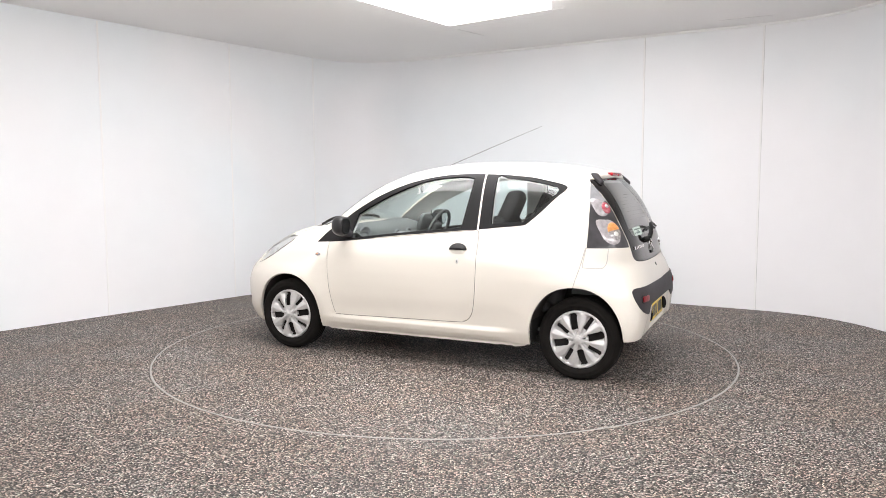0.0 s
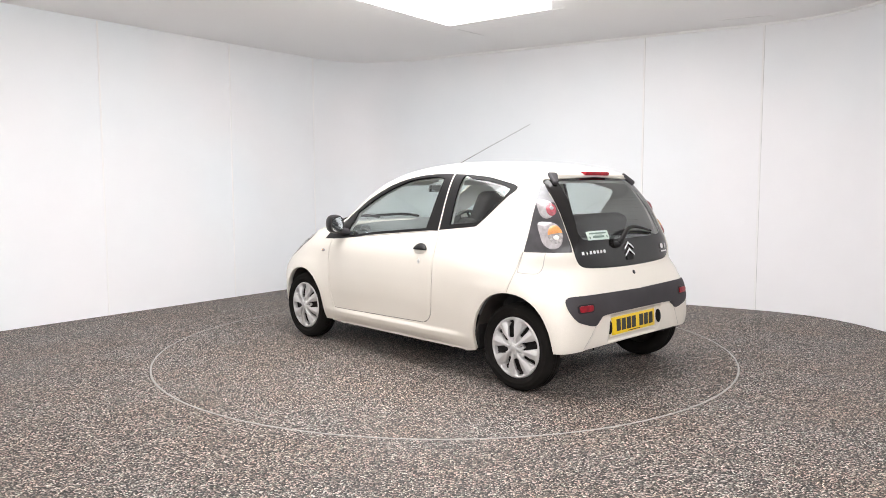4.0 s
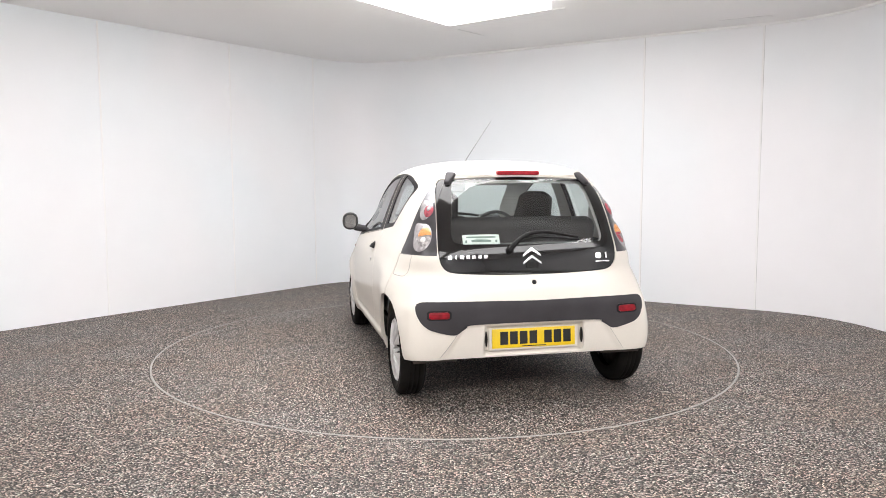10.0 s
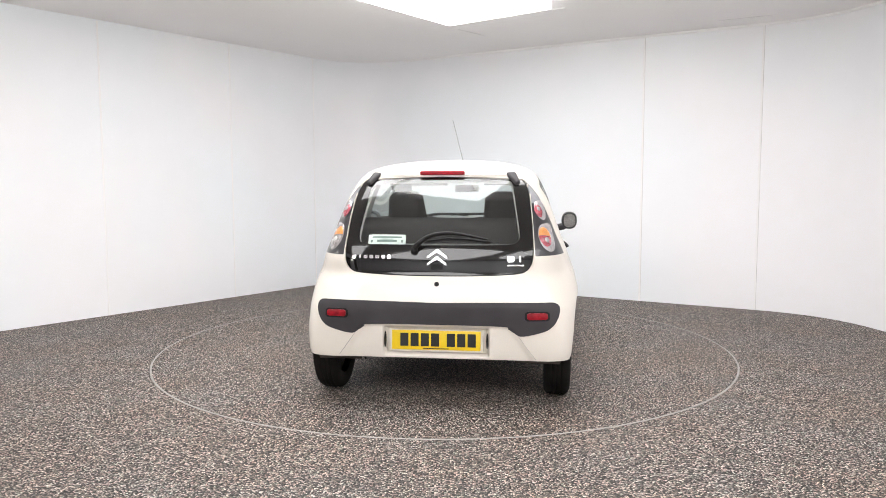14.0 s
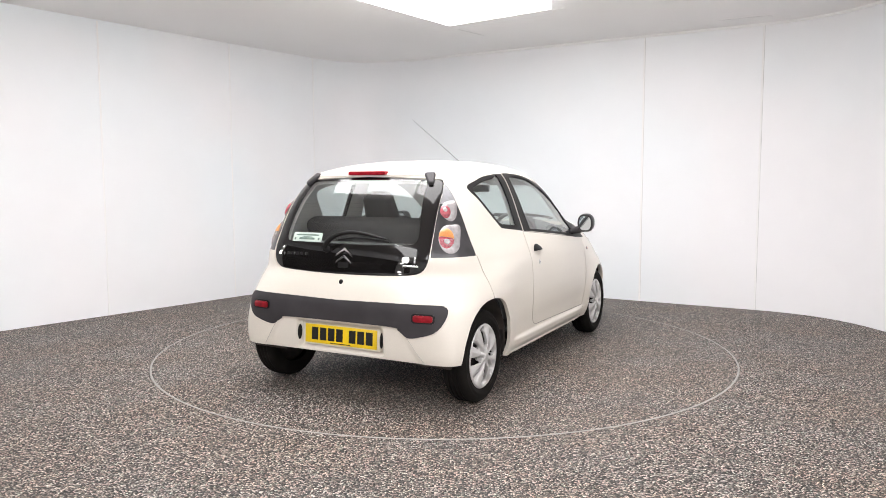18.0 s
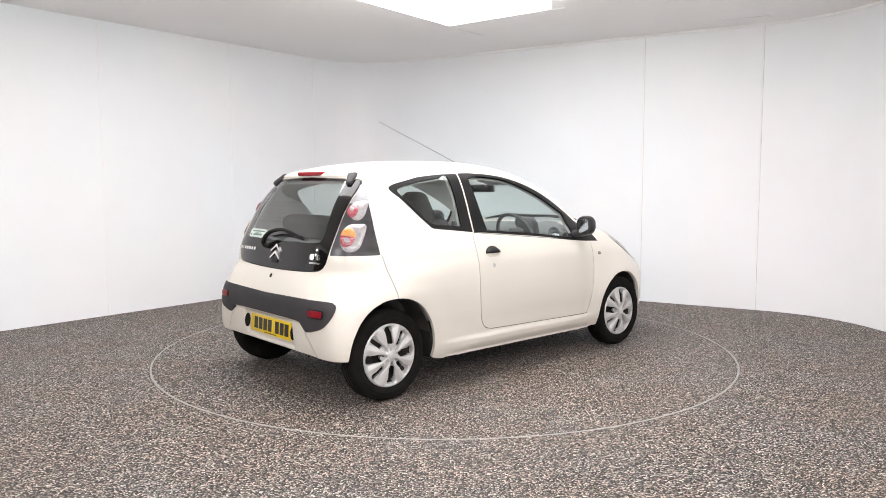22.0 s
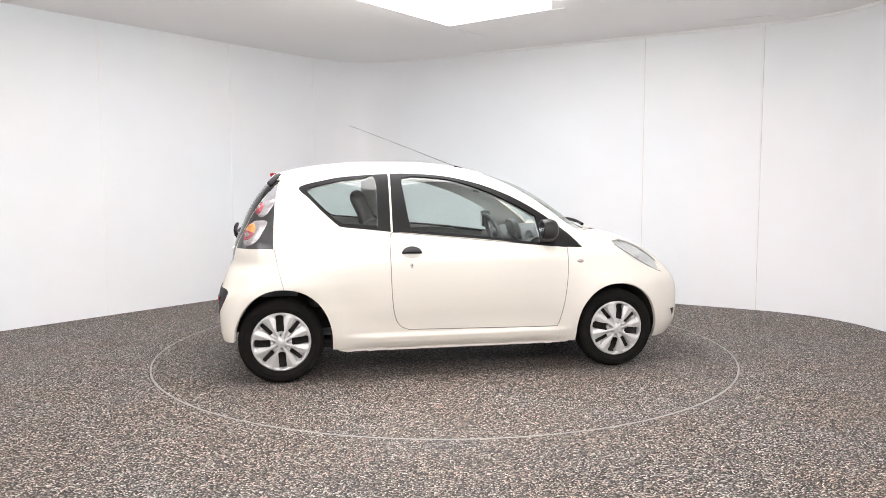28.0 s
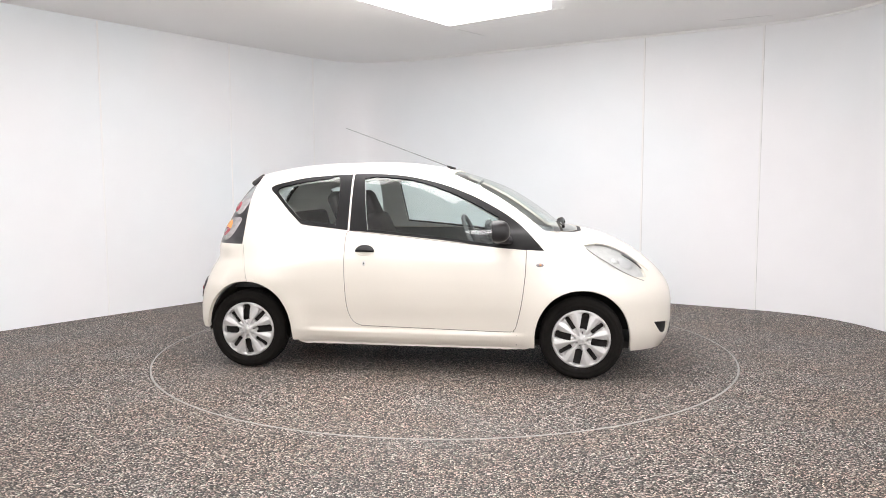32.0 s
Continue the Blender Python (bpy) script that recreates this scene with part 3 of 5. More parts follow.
def cut(points, axes, closed=True, where=lambda c: True):
    """Cuts edges along a line drawn from the side (xz) or from behind (yz) into the shell."""
    a, b = AX[axes]
    pts = list(points) + ([points[0]] if closed else [])
    x0, x1 = min(p[0] for p in pts) - 0.03, max(p[0] for p in pts) + 0.03
    y0, y1 = min(p[1] for p in pts) - 0.03, max(p[1] for p in pts) + 0.03

    def box(f):
        s, t = [v.co[a] for v in f.verts], [v.co[b] for v in f.verts]
        return min(s), max(s), min(t), max(t)

    pool = {}
    for f in shell.faces:
        q = box(f)
        if q[1] > x0 and q[0] < x1 and q[3] > y0 and q[2] < y1 and where(f.calc_center_median()):
            pool[f] = q
    for p, q in zip(pts, pts[1:]):
        lo, hi, bo, to = min(p[0], q[0]) - 1e-4, max(p[0], q[0]) + 1e-4, min(p[1], q[1]) - 1e-4, max(p[1], q[1]) + 1e-4
        near = [f for f, r in pool.items() if f.is_valid and r[1] > lo and r[0] < hi and r[3] > bo and r[2] < to]
        if not near:
            continue
        n, o = [0, 0, 0], [0, 0, 0]
        n[a], n[b], o[a], o[b] = -(q[1] - p[1]), q[0] - p[0], p[0], p[1]
        if Vector(n).length < 1e-9:
            continue
        es = {e for f in near for e in f.edges}
        vs = {v for f in near for v in f.verts}
        out = bmesh.ops.bisect_plane(shell, geom=near + list(es) + list(vs), dist=2e-5, plane_co=o, plane_no=n)
        for g in out["geom"]:
            if isinstance(g, bmesh.types.BMFace):
                pool[g] = box(g)


def behind(c):
    return c.x < -0.95


def arch_outline(ax, aw, ah):
    pts = [(ax - aw * 0.985, 0.10), (ax - aw, HUB - 0.06)]
    for k in range(1, 30):
        t = math.pi * (1 - k / 30)
        c, s = math.cos(t), math.sin(t)
        pts.append((ax + aw * math.copysign(abs(c) ** 0.93, c), HUB - 0.02 + (ah + 0.02) * s ** 0.93))
    return pts + [(ax + aw, HUB - 0.06), (ax + aw * 0.985, 0.10)]


DOOR_TOP = [(-0.424, 1.377), (-0.324, 1.380), (-0.150, 1.372), (0.010, 1.352), (0.212, 1.304), (0.415, 1.228), (0.578, 1.144), (0.702, 1.066), (0.812, 0.975), (0.923, 0.858)]
BELT = [(0.923, 0.858), (0.787, 0.866), (0.618, 0.878), (0.374, 0.909), (0.176, 0.931), (-0.020, 0.949), (-0.302, 0.976), (-0.424, 0.985)]
WINDOW_FRAME = [DOOR_TOP[0]] + dense(DOOR_TOP, 4, False) + [BELT[0]] + dense(BELT, 3, False)
DOOR_GLASS = dense([(-0.346, 1.318), (-0.330, 1.346), (-0.27, 1.3585), (-0.15, 1.352), (0.012, 1.331), (0.211, 1.271), (0.412, 1.184), (0.580, 1.094), (0.608, 1.070),
                    (0.612, 0.92), (0.600, 0.900), (0.40, 0.924), (0.178, 0.950), (-0.15, 0.981), (-0.285, 0.994), (-0.303, 1.012)], 4)
DOOR = dense([(-0.424, 0.986), (-0.424, 0.986), (0.806, 0.866), (0.806, 0.866), (0.801, 0.700), (0.777, 0.505), (0.742, 0.352), (0.725, 0.324), (0.695, 0.311), (0.4, 0.314), (-0.29, 0.326),
              (-0.335, 0.331), (-0.386, 0.354), (-0.424, 0.426), (-0.443, 0.580), (-0.450, 0.842), (-0.446, 0.960)], 4)
QUARTER = dense([(-0.437, 1.376), (-0.437, 1.376), (-0.575, 1.370), (-0.768, 1.353), (-0.882, 1.331), (-0.976, 1.310), (-1.018, 1.297), (-1.037, 1.278), (-1.022, 1.254),
                 (-0.978, 1.216), (-0.888, 1.124), (-0.816, 1.057), (-0.790, 1.036), (-0.765, 1.022), (-0.631, 1.007), (-0.437, 0.986), (-0.437, 0.986)], 4)
QUARTER_GLASS = dense([(-0.528, 1.345), (-0.62, 1.343), (-0.770, 1.326), (-0.88, 1.305), (-0.955, 1.285), (-0.982, 1.266), (-0.962, 1.232), (-0.870, 1.138), (-0.800, 1.072),
                       (-0.765, 1.052), (-0.73, 1.045), (-0.62, 1.036), (-0.54, 1.030), (-0.525, 1.045)], 4)
LAMP_FRONT = [(-1.170, 1.336), (-1.186, 1.25), (-1.198, 1.175), (-1.206, 1.040), (-1.210, 0.884)]
GLASS_EDGE = dense([(0.0, 1.349), (0.271, 1.343), (0.451, 1.336), (0.498, 1.329), (0.516, 1.306), (0.536, 1.24), (0.550, 1.12), (0.558, 1.02), (0.563, 0.92), (0.556, 0.850),
                    (0.530, 0.806), (0.481, 0.787), (0.386, 0.779), (0.186, 0.771), (0.0, 0.769)], 4, False)
REAR_GLASS = GLASS_EDGE + [(-0.1, 0.769), (-0.1, 1.349)]
CLEAR_EDGE = dense([(0.0, 1.337), (0.30, 1.333), (0.405, 1.328), (0.432, 1.31), (0.462, 1.15), (0.482, 1.02), (0.474, 0.972), (0.44, 0.955), (0.30, 0.948), (0.0, 0.945)], 4, False)
REAR_CLEAR = CLEAR_EDGE + [(-0.1, 0.945), (-0.1, 1.337)]
LAMP_INNER = [(0.500, 1.336), (0.521, 1.306), (0.541, 1.24), (0.555, 1.12), (0.564, 1.02), (0.571, 0.92), (0.574, 0.884)]
STRIP = dense([(0.0, 0.617), (0.382, 0.624), (0.585, 0.625), (0.672, 0.622), (0.702, 0.611), (0.714, 0.588), (0.709, 0.548), (0.682, 0.498), (0.640, 0.468), (0.583, 0.449), (0.520, 0.435), (0.485, 0.437),
               (0.455, 0.456), (0.425, 0.475), (0.382, 0.490), (0.0, 0.492)], 4, False)
REAR_STRIP = STRIP + [(-0.1, 0.492), (-0.1, 0.617)]
HEADLAMP = dense([(1.180, 0.893), (1.180, 0.893), (1.286, 0.897), (1.403, 0.864), (1.517, 0.797), (1.572, 0.735), (1.597, 0.680), (1.597, 0.680), (1.508, 0.688), (1.394, 0.732), (1.282, 0.799), (1.215, 0.858)], 4)
WINDSCREEN = [(0.27, 1.46), (0.27, 1.374), (0.33, 1.350), (0.45, 1.298), (0.60, 1.214), (0.72, 1.134), (0.83, 1.052), (0.90, 0.996), (0.925, 0.981), (1.30, 0.972), (1.30, 1.46)]
COWL = [(0.955, 0.9795), (0.985, 0.973), (1.30, 0.965), (1.30, 0.972)]
FOG = dense([(1.650, 0.386), (1.650, 0.386), (1.752, 0.377), (1.752, 0.377), (1.742, 0.300), (1.700, 0.308)], 3)
BUMPER_LINE = [(-1.203, 0.884), (-1.176, 0.746), (-1.142, 0.618), (-1.13, 0.5)]
FUEL_FLAP = dense([(-1.206, 0.884), (-1.206, 0.884), (-1.193, 0.790), (-1.194, 0.762), (-1.210, 0.754), (-1.302, 0.751), (-1.328, 0.762), (-1.342, 0.800), (-1.346, 0.884), (-1.346, 0.884)], 4)
BONNET = [(0.955, 0.966), (1.05, 0.952), (1.20, 0.915), (1.35, 0.882), (1.47, 0.832), (1.56, 0.762), (1.62, 0.715), (1.9, 0.70), (1.9, 1.1), (1.30, 0.957)]
GAP = 0.0052


def band(line, half):
    """A closed thin outline round an open line."""
    up, down = [], []
    for i, p in enumerate(line):
        d = (Vector(line[min(i + 1, len(line) - 1)]) - Vector(line[max(i - 1, 0)])).normalized()
        up.append((p[0] - d.y * half, p[1] + d.x * half))
        down.append((p[0] + d.y * half, p[1] - d.x * half))
    return up + down[::-1]


ARCH_CUTS = [arch_outline(*a) for a in ARCHES]
DOOR_IN = offset(DOOR, GAP)
BUMPER_GAP = band(BUMPER_LINE, GAP / 2)
FLAP_IN = offset(FUEL_FLAP, GAP * 0.8)
BONNET_GAP = band(BONNET[:7], GAP / 2)
GLASS_OUT = band(GLASS_EDGE, 0.003)

for outline in ARCH_CUTS + [WINDOW_FRAME, DOOR_GLASS, DOOR, DOOR_IN, QUARTER, QUARTER_GLASS, HEADLAMP, WINDSCREEN, COWL, FOG, BUMPER_GAP, BONNET_GAP]:
    cut(outline, "xz")
cut(LAMP_FRONT, "xz", False)
cut([(-1.7, 0.884), (-1.19, 0.884)], "xz", False)
cut([(-1.7, 1.19), (-1.16, 1.19)], "xz", False)
cut([(-1.7, 0.284), (-1.40, 0.284)], "xz", False)
cut([(-0.86, 0.212), (0.90, 0.204)], "xz", False)
for line, closed in ((GLASS_EDGE, False), (GLASS_OUT, True), (CLEAR_EDGE, False), (LAMP_INNER, False), (STRIP, False)):
    cut(line, "yz", closed, behind)


def line_x(line, z):
    for (ax, az), (bx, bz) in zip(line, line[1:]):
        if min(az, bz) <= z <= max(az, bz):
            return ax + (bx - ax) * (z - az) / (bz - az)
    return None


def region(c):
    """The name of the panel that the place c on the left half of the body belongs to."""
    x, y, z = c
    if any(inside(o, x, z) for o in ARCH_CUTS):
        return "hole"
    if x < -1.38 and z < 0.284:
        return "hole"
    if -0.86 < x < 0.9 and z < 0.212 + (x + 0.86) * -0.0045:
        return "hole"
    if x < -0.95:
        if inside(REAR_CLEAR, y, z):
            return "rear_pane"
        if inside(GLASS_OUT, y, z):
            return "rear_gap"
        if inside(REAR_GLASS, y, z):
            return "rear_glass"
        if inside(REAR_STRIP, y, z):
            return "rear_strip"
        e, i = line_x(LAMP_FRONT, z), line_x(LAMP_INNER, z)
        if e is not None and i is not None and x < e and y > i:
            return "lamp_upper" if z > 1.19 else "lamp"
        if inside(BUMPER_GAP, x, z):
            return "gap_bumper"
        b = line_x(BUMPER_LINE, max(0.5, min(z, 0.884)))
        if z < 0.884 and x < b:
            return "rear_bumper"
    if inside(DOOR_GLASS, x, z):
        return "door_pane"
    if inside(WINDOW_FRAME, x, z):
        return "door_frame"
    if inside(QUARTER_GLASS, x, z):
        return "quarter_pane"
    if inside(QUARTER, x, z):
        return "quarter_frame"
    if inside(DOOR_IN, x, z):
        return "door"
    if inside(DOOR, x, z):
        return "gap_door"
    if x > 0.2:
        if inside(WINDSCREEN, x, z):
            return "windscreen"
        if inside(COWL, x, z):
            return "cowl"
        if inside(HEADLAMP, x, z):
            return "headlamp"
        if inside(FOG, x, z):
            return "fog"
        if inside(BONNET_GAP, x, z):
            return "gap_bonnet"
        if inside(BONNET, x, z):
            return "bonnet"
    return "shell"


PIECES = {}
for f in shell.faces:
    PIECES.setdefault(region(f.calc_center_median()), []).append([tuple(v.co) for v in f.verts])
shell.free()


def panel(names, rim=0.012, shift=0.0, sides=(1,), back=False):
    """Verts, faces and normals of the pieces of those names: moved along the normal by shift, with a folded edge of depth rim."""
    vs, fs, ns = [], [], []
    for side in sides:
        index, edges, start = {}, {}, len(vs)
        for name in names:
            for loop in PIECES.get(name, ()):
                ids = []
                for p in loop:
                    key = (round(p[0], 5), round(p[1], 5), round(p[2], 5))
                    if key not in index:
                        at, n = on_hull(p)
                        index[key] = len(vs)
                        vs.append(Vector((p[0], p[1] * side, p[2])) + Vector((n.x, n.y * side, n.z)) * shift)
                        ns.append(Vector((n.x, n.y * side, n.z)) * (-1 if back else 1))
                    if not ids or ids[-1] != index[key]:
                        ids.append(index[key])
                if len(ids) > 1 and ids[0] == ids[-1]:
                    ids.pop()
                if len(ids) < 3:
                    continue
                a, b, c = vs[ids[0]], vs[ids[1]], vs[ids[2]]
                nn = Vector()
                for i in range(len(ids)):
                    nn += (vs[ids[i]] - a).cross(vs[ids[(i + 1) % len(ids)]] - a)
                if nn.dot(sum((ns[i] for i in ids), Vector())) < 0:
                    ids.reverse()
                fs.append(tuple(ids))
                for i in range(len(ids)):
                    e = (ids[i], ids[(i + 1) % len(ids)])
                    edges[e] = True
        if rim:
            open_edges = [e for e in edges if (e[1], e[0]) not in edges and not (abs(vs[e[0]].y) < 1e-4 and abs(vs[e[1]].y) < 1e-4)]
            for a, b in open_edges:
                k = len(vs)
                d = (vs[b] - vs[a])
                out = d.cross(ns[a])
                if out.length < 1e-9:
                    continue
                out.normalize()
                vs += [vs[a].copy(), vs[b].copy(), vs[b] - ns[b] * rim, vs[a] - ns[a] * rim]
                ns += [out, out, out, out]
                fs.append((k, k + 3, k + 2, k + 1))
    return vs, fs, ns


def panel_part(name, names, material, parent, label="", **kw):
    vs, fs, ns = panel(names, **kw)
    return part(name, vs, fs, material, parent, label, True, ns)


car = tagged(new("car"), "small cream-white three-door hatchback with black trim, parked on the turntable", "car")
BOTH = (1, -1)
body = panel_part("body_shell", ["shell"], PAINT, car, "cream-white painted body with rounded arches", rim=0.022, sides=BOTH)
for side in BOTH:
    for kind in ("door", "bumper", "bonnet"):
        panel_part("panel_gap", ["gap_" + kind], SEAM if kind == "door" else SEAM_PALE, car, "dark recessed gap between panels", rim=0, shift=-0.004, sides=(side,))
rear_bumper = panel_part("rear_bumper", ["rear_bumper"], PAINT, car, "cream-white rear bumper", rim=0.03, sides=BOTH)
panel_part("impact_strip", ["rear_strip"], PLASTIC_DARK, rear_bumper, "dark grey plastic impact strip", rim=0.02, shift=0.006, sides=BOTH)
panel_part("bonnet", ["bonnet"], PAINT, car, "cream-white bonnet", rim=0.012, sides=BOTH)
panel_part("windscreen", ["windscreen"], GLASS, car, "tinted curved windscreen", rim=0.0, shift=-0.004, sides=BOTH)
panel_part("cowl_grille", ["cowl"], PLASTIC_DARK, car, "dark plastic cowl panel", rim=0.01, shift=-0.003, sides=BOTH)
tailgate = panel_part("tailgate", ["rear_glass"], GLASS_BLACK, car, "glossy black glass tailgate", rim=0.010, shift=-0.002, sides=BOTH)
panel_part("rear_window", ["rear_pane"], GLASS_REAR, tailgate, "tinted clear rear window", rim=0.0, shift=-0.002, sides=BOTH)
panel_part("tailgate_seal", ["rear_gap"], TRIM_BLACK, car, rim=0, shift=-0.010, sides=BOTH)

for side in BOTH:
    door = panel_part("door", ["door"], PAINT, car, "cream-white door with black window frame", rim=0.014, sides=(side,))
    panel_part("window_frame", ["door_frame"], TRIM_BLACK, door, "satin black window frame and mirror triangle", rim=0.016, sides=(side,))
    panel_part("window_glass", ["door_pane"], GLASS, door, "tinted side window", rim=0.0, shift=-0.007, sides=(side,))
    quarter = panel_part("quarter_window", ["quarter_frame"], TRIM_BLACK, car, "black-edged rear side window", rim=0.014, sides=(side,))
    panel_part("pane", ["quarter_pane"], GLASS, quarter, rim=0.0, shift=-0.004, sides=(side,))

# trim that lines the cabin behind the painted panels
LINED = ["shell", "door", "gap_door", "door_frame", "quarter_frame", "lamp", "lamp_upper", "rear_gap", "rear_glass", "rear_bumper"]


def lining(name, keep, material, label, shift):
    kept = {}
    for n in LINED:
        kept[n + "_in"] = [l for l in PIECES.get(n, ()) if keep(sum(p[0] for p in l) / len(l), sum(p[2] for p in l) / len(l))]
    PIECES.update(kept)
    return panel_part(name, list(kept), material, car, label, rim=0, shift=shift, sides=BOTH, back=True)


lining("headlining", lambda x, z: z > 1.20 and x < 1.1, HEADLINING, "pale grey roof lining", -0.034)
lining("pillar_trim", lambda x, z: 0.95 < z <= 1.20 and x < 1.1, CABIN_GREY, "grey pillar trim", -0.034)
lining("side_trim", lambda x, z: 0.45 < z <= 0.95 and -1.5 < x < 1.0, CABIN_DARK, "charcoal inner side trim", -0.05)


# ---- small parts that sit on the body ----
def frame_at(p, up=(0, 0, 1)):
    at, n = on_hull(p)
    right = Vector(up).cross(n).normalized()
    return at, n, right, n.cross(right)


def dome(name, p, rx, ry, height, material, parent, label="", tilt=0.0, base=0.0, power=2.0, steps=28, rings=6, half=None, tail=None):
    """A rounded boss that follows the body: rx and ry along the surface, bulging by height. half cuts it to its upper or lower half.
    tail: angle in degrees, length and width in radians of a swept point in the outline."""
    at, n, right, top = frame_at(p)
    c, s = math.cos(tilt), math.sin(tilt)
    vs, fs = [], []
    a0, a1 = {None: (0.0, 2 * math.pi), "upper": (0.0, math.pi), "lower": (math.pi, 2 * math.pi)}[half]
    m = steps if half is None else steps + 1
    for k in range(rings + 1):
        r = k / rings
        for j in range(m):
            t = a0 + (a1 - a0) * j / steps
            g = 1.0
            if tail:
                off = math.atan2(math.sin(t - radians(tail[0])), math.cos(t - radians(tail[0])))
                g += tail[1] * math.exp(-(abs(off) / tail[2]) ** 1.6)
            a, b = rx * r * g * math.cos(t), ry * r * g * math.sin(t)
            q, qn = on_hull(at + right * (a * c - b * s) + top * (a * s + b * c))
            vs.append(q + qn * (base + height * (1 - r ** power) - (0.003 if k == rings else 0)))
    for k in range(rings):
        for j in range(m if half is None else steps):
            i = (j + 1) % m
            fs.append((k * m + j, (k + 1) * m + j, (k + 1) * m + i, k * m + i))
    return part(name, vs, fs, material, parent, label)


def decal(name, p, outline, material, parent, label="", proud=0.003, sink=0.002):
    """A flat convex shape that follows the body, standing proud with square sides. outline: (right, up) in metres."""
    at, n, right, top = frame_at(p)
    rim, m = [], len(outline)
    for a, b in outline:
        rim.append(on_hull(at + right * a + top * b))
    ca = sum(a for a, b in outline) / m
    cb = sum(b for a, b in outline) / m
    q, qn = on_hull(at + right * ca + top * cb)
    vs = [q + qn * proud] + [a + b * proud for a, b in rim] + [a - b * sink for a, b in rim]
    fs = [(0, 1 + k, 1 + (k + 1) % m) for k in range(m)] + [(1 + k, 1 + m + k, 1 + m + (k + 1) % m, 1 + (k + 1) % m) for k in range(m)]
    return part(name, vs, fs, material, parent, label, False)


def rounded(w, h, r, n=5):
    out = []
    for cx, cy, a in ((w / 2 - r, h / 2 - r, 0), (-w / 2 + r, h / 2 - r, 90), (-w / 2 + r, -h / 2 + r, 180), (w / 2 - r, -h / 2 + r, 270)):
        out += [(cx + r * math.cos(radians(a + 90 * k / n)), cy + r * math.sin(radians(a + 90 * k / n))) for k in range(n + 1)]
    return out


def sheet(name, p, w, h, r, material, parent, label="", proud=0.004, columns=16, bulge=0.0):
    """A rounded plate that follows the body over a wider stretch."""
    at, n, right, top = frame_at(p)
    vs, fs = [], []
    for k in range(columns + 1):
        a = -w / 2 + w * k / columns
        e = max(0.0, abs(a) - (w / 2 - r))
        hh = h / 2 - (r - math.sqrt(max(0.0, r * r - e * e)))
        row = []
        for b, lift in ((-hh, -0.003), (-hh, proud), (-hh * 0.4, proud + bulge), (hh * 0.4, proud + bulge), (hh, proud), (hh, -0.003)):
            q, qn = on_hull(at + right * a + top * b)
            row.append(q + qn * lift)
        vs += row
    for k in range(columns):
        for j in range(5):
            fs.append((6 * k + j, 6 * k + 6 + j, 6 * k + 7 + j, 6 * k + 1 + j))
    fs += [tuple(range(5, -1, -1)), tuple(range(6 * columns, 6 * columns + 6))]
    return part(name, vs, fs, material, parent, label, False)


# ---- wheels ----
TYRE_R, CAP_R = 0.278, 0.198


def tyre_mesh():
    prof = [(0.182, -0.140), (0.215, -0.150), (0.245, -0.152), (0.262, -0.146), (0.272, -0.134), (0.2768, -0.118)]
    for g in (-0.105, -0.078, -0.051):
        prof += [(TYRE_R, g - 0.009), (TYRE_R, g - 0.004), (0.271, g - 0.003), (0.271, g + 0.003), (TYRE_R, g + 0.004)]
    prof += [(TYRE_R, -0.040), (0.2765, -0.028), (0.272, -0.016), (0.262, -0.004), (0.252, 0.001), (0.249, 0.003), (0.246, 0.002), (0.232, 0.004), (0.226, 0.006), (0.223, 0.004), (0.205, 0.000), (0.196, -0.006), (0.190, -0.020)]
    vs, fs = revolve(prof, 72)
    return vs, [tuple(reversed(f)) for f in fs]


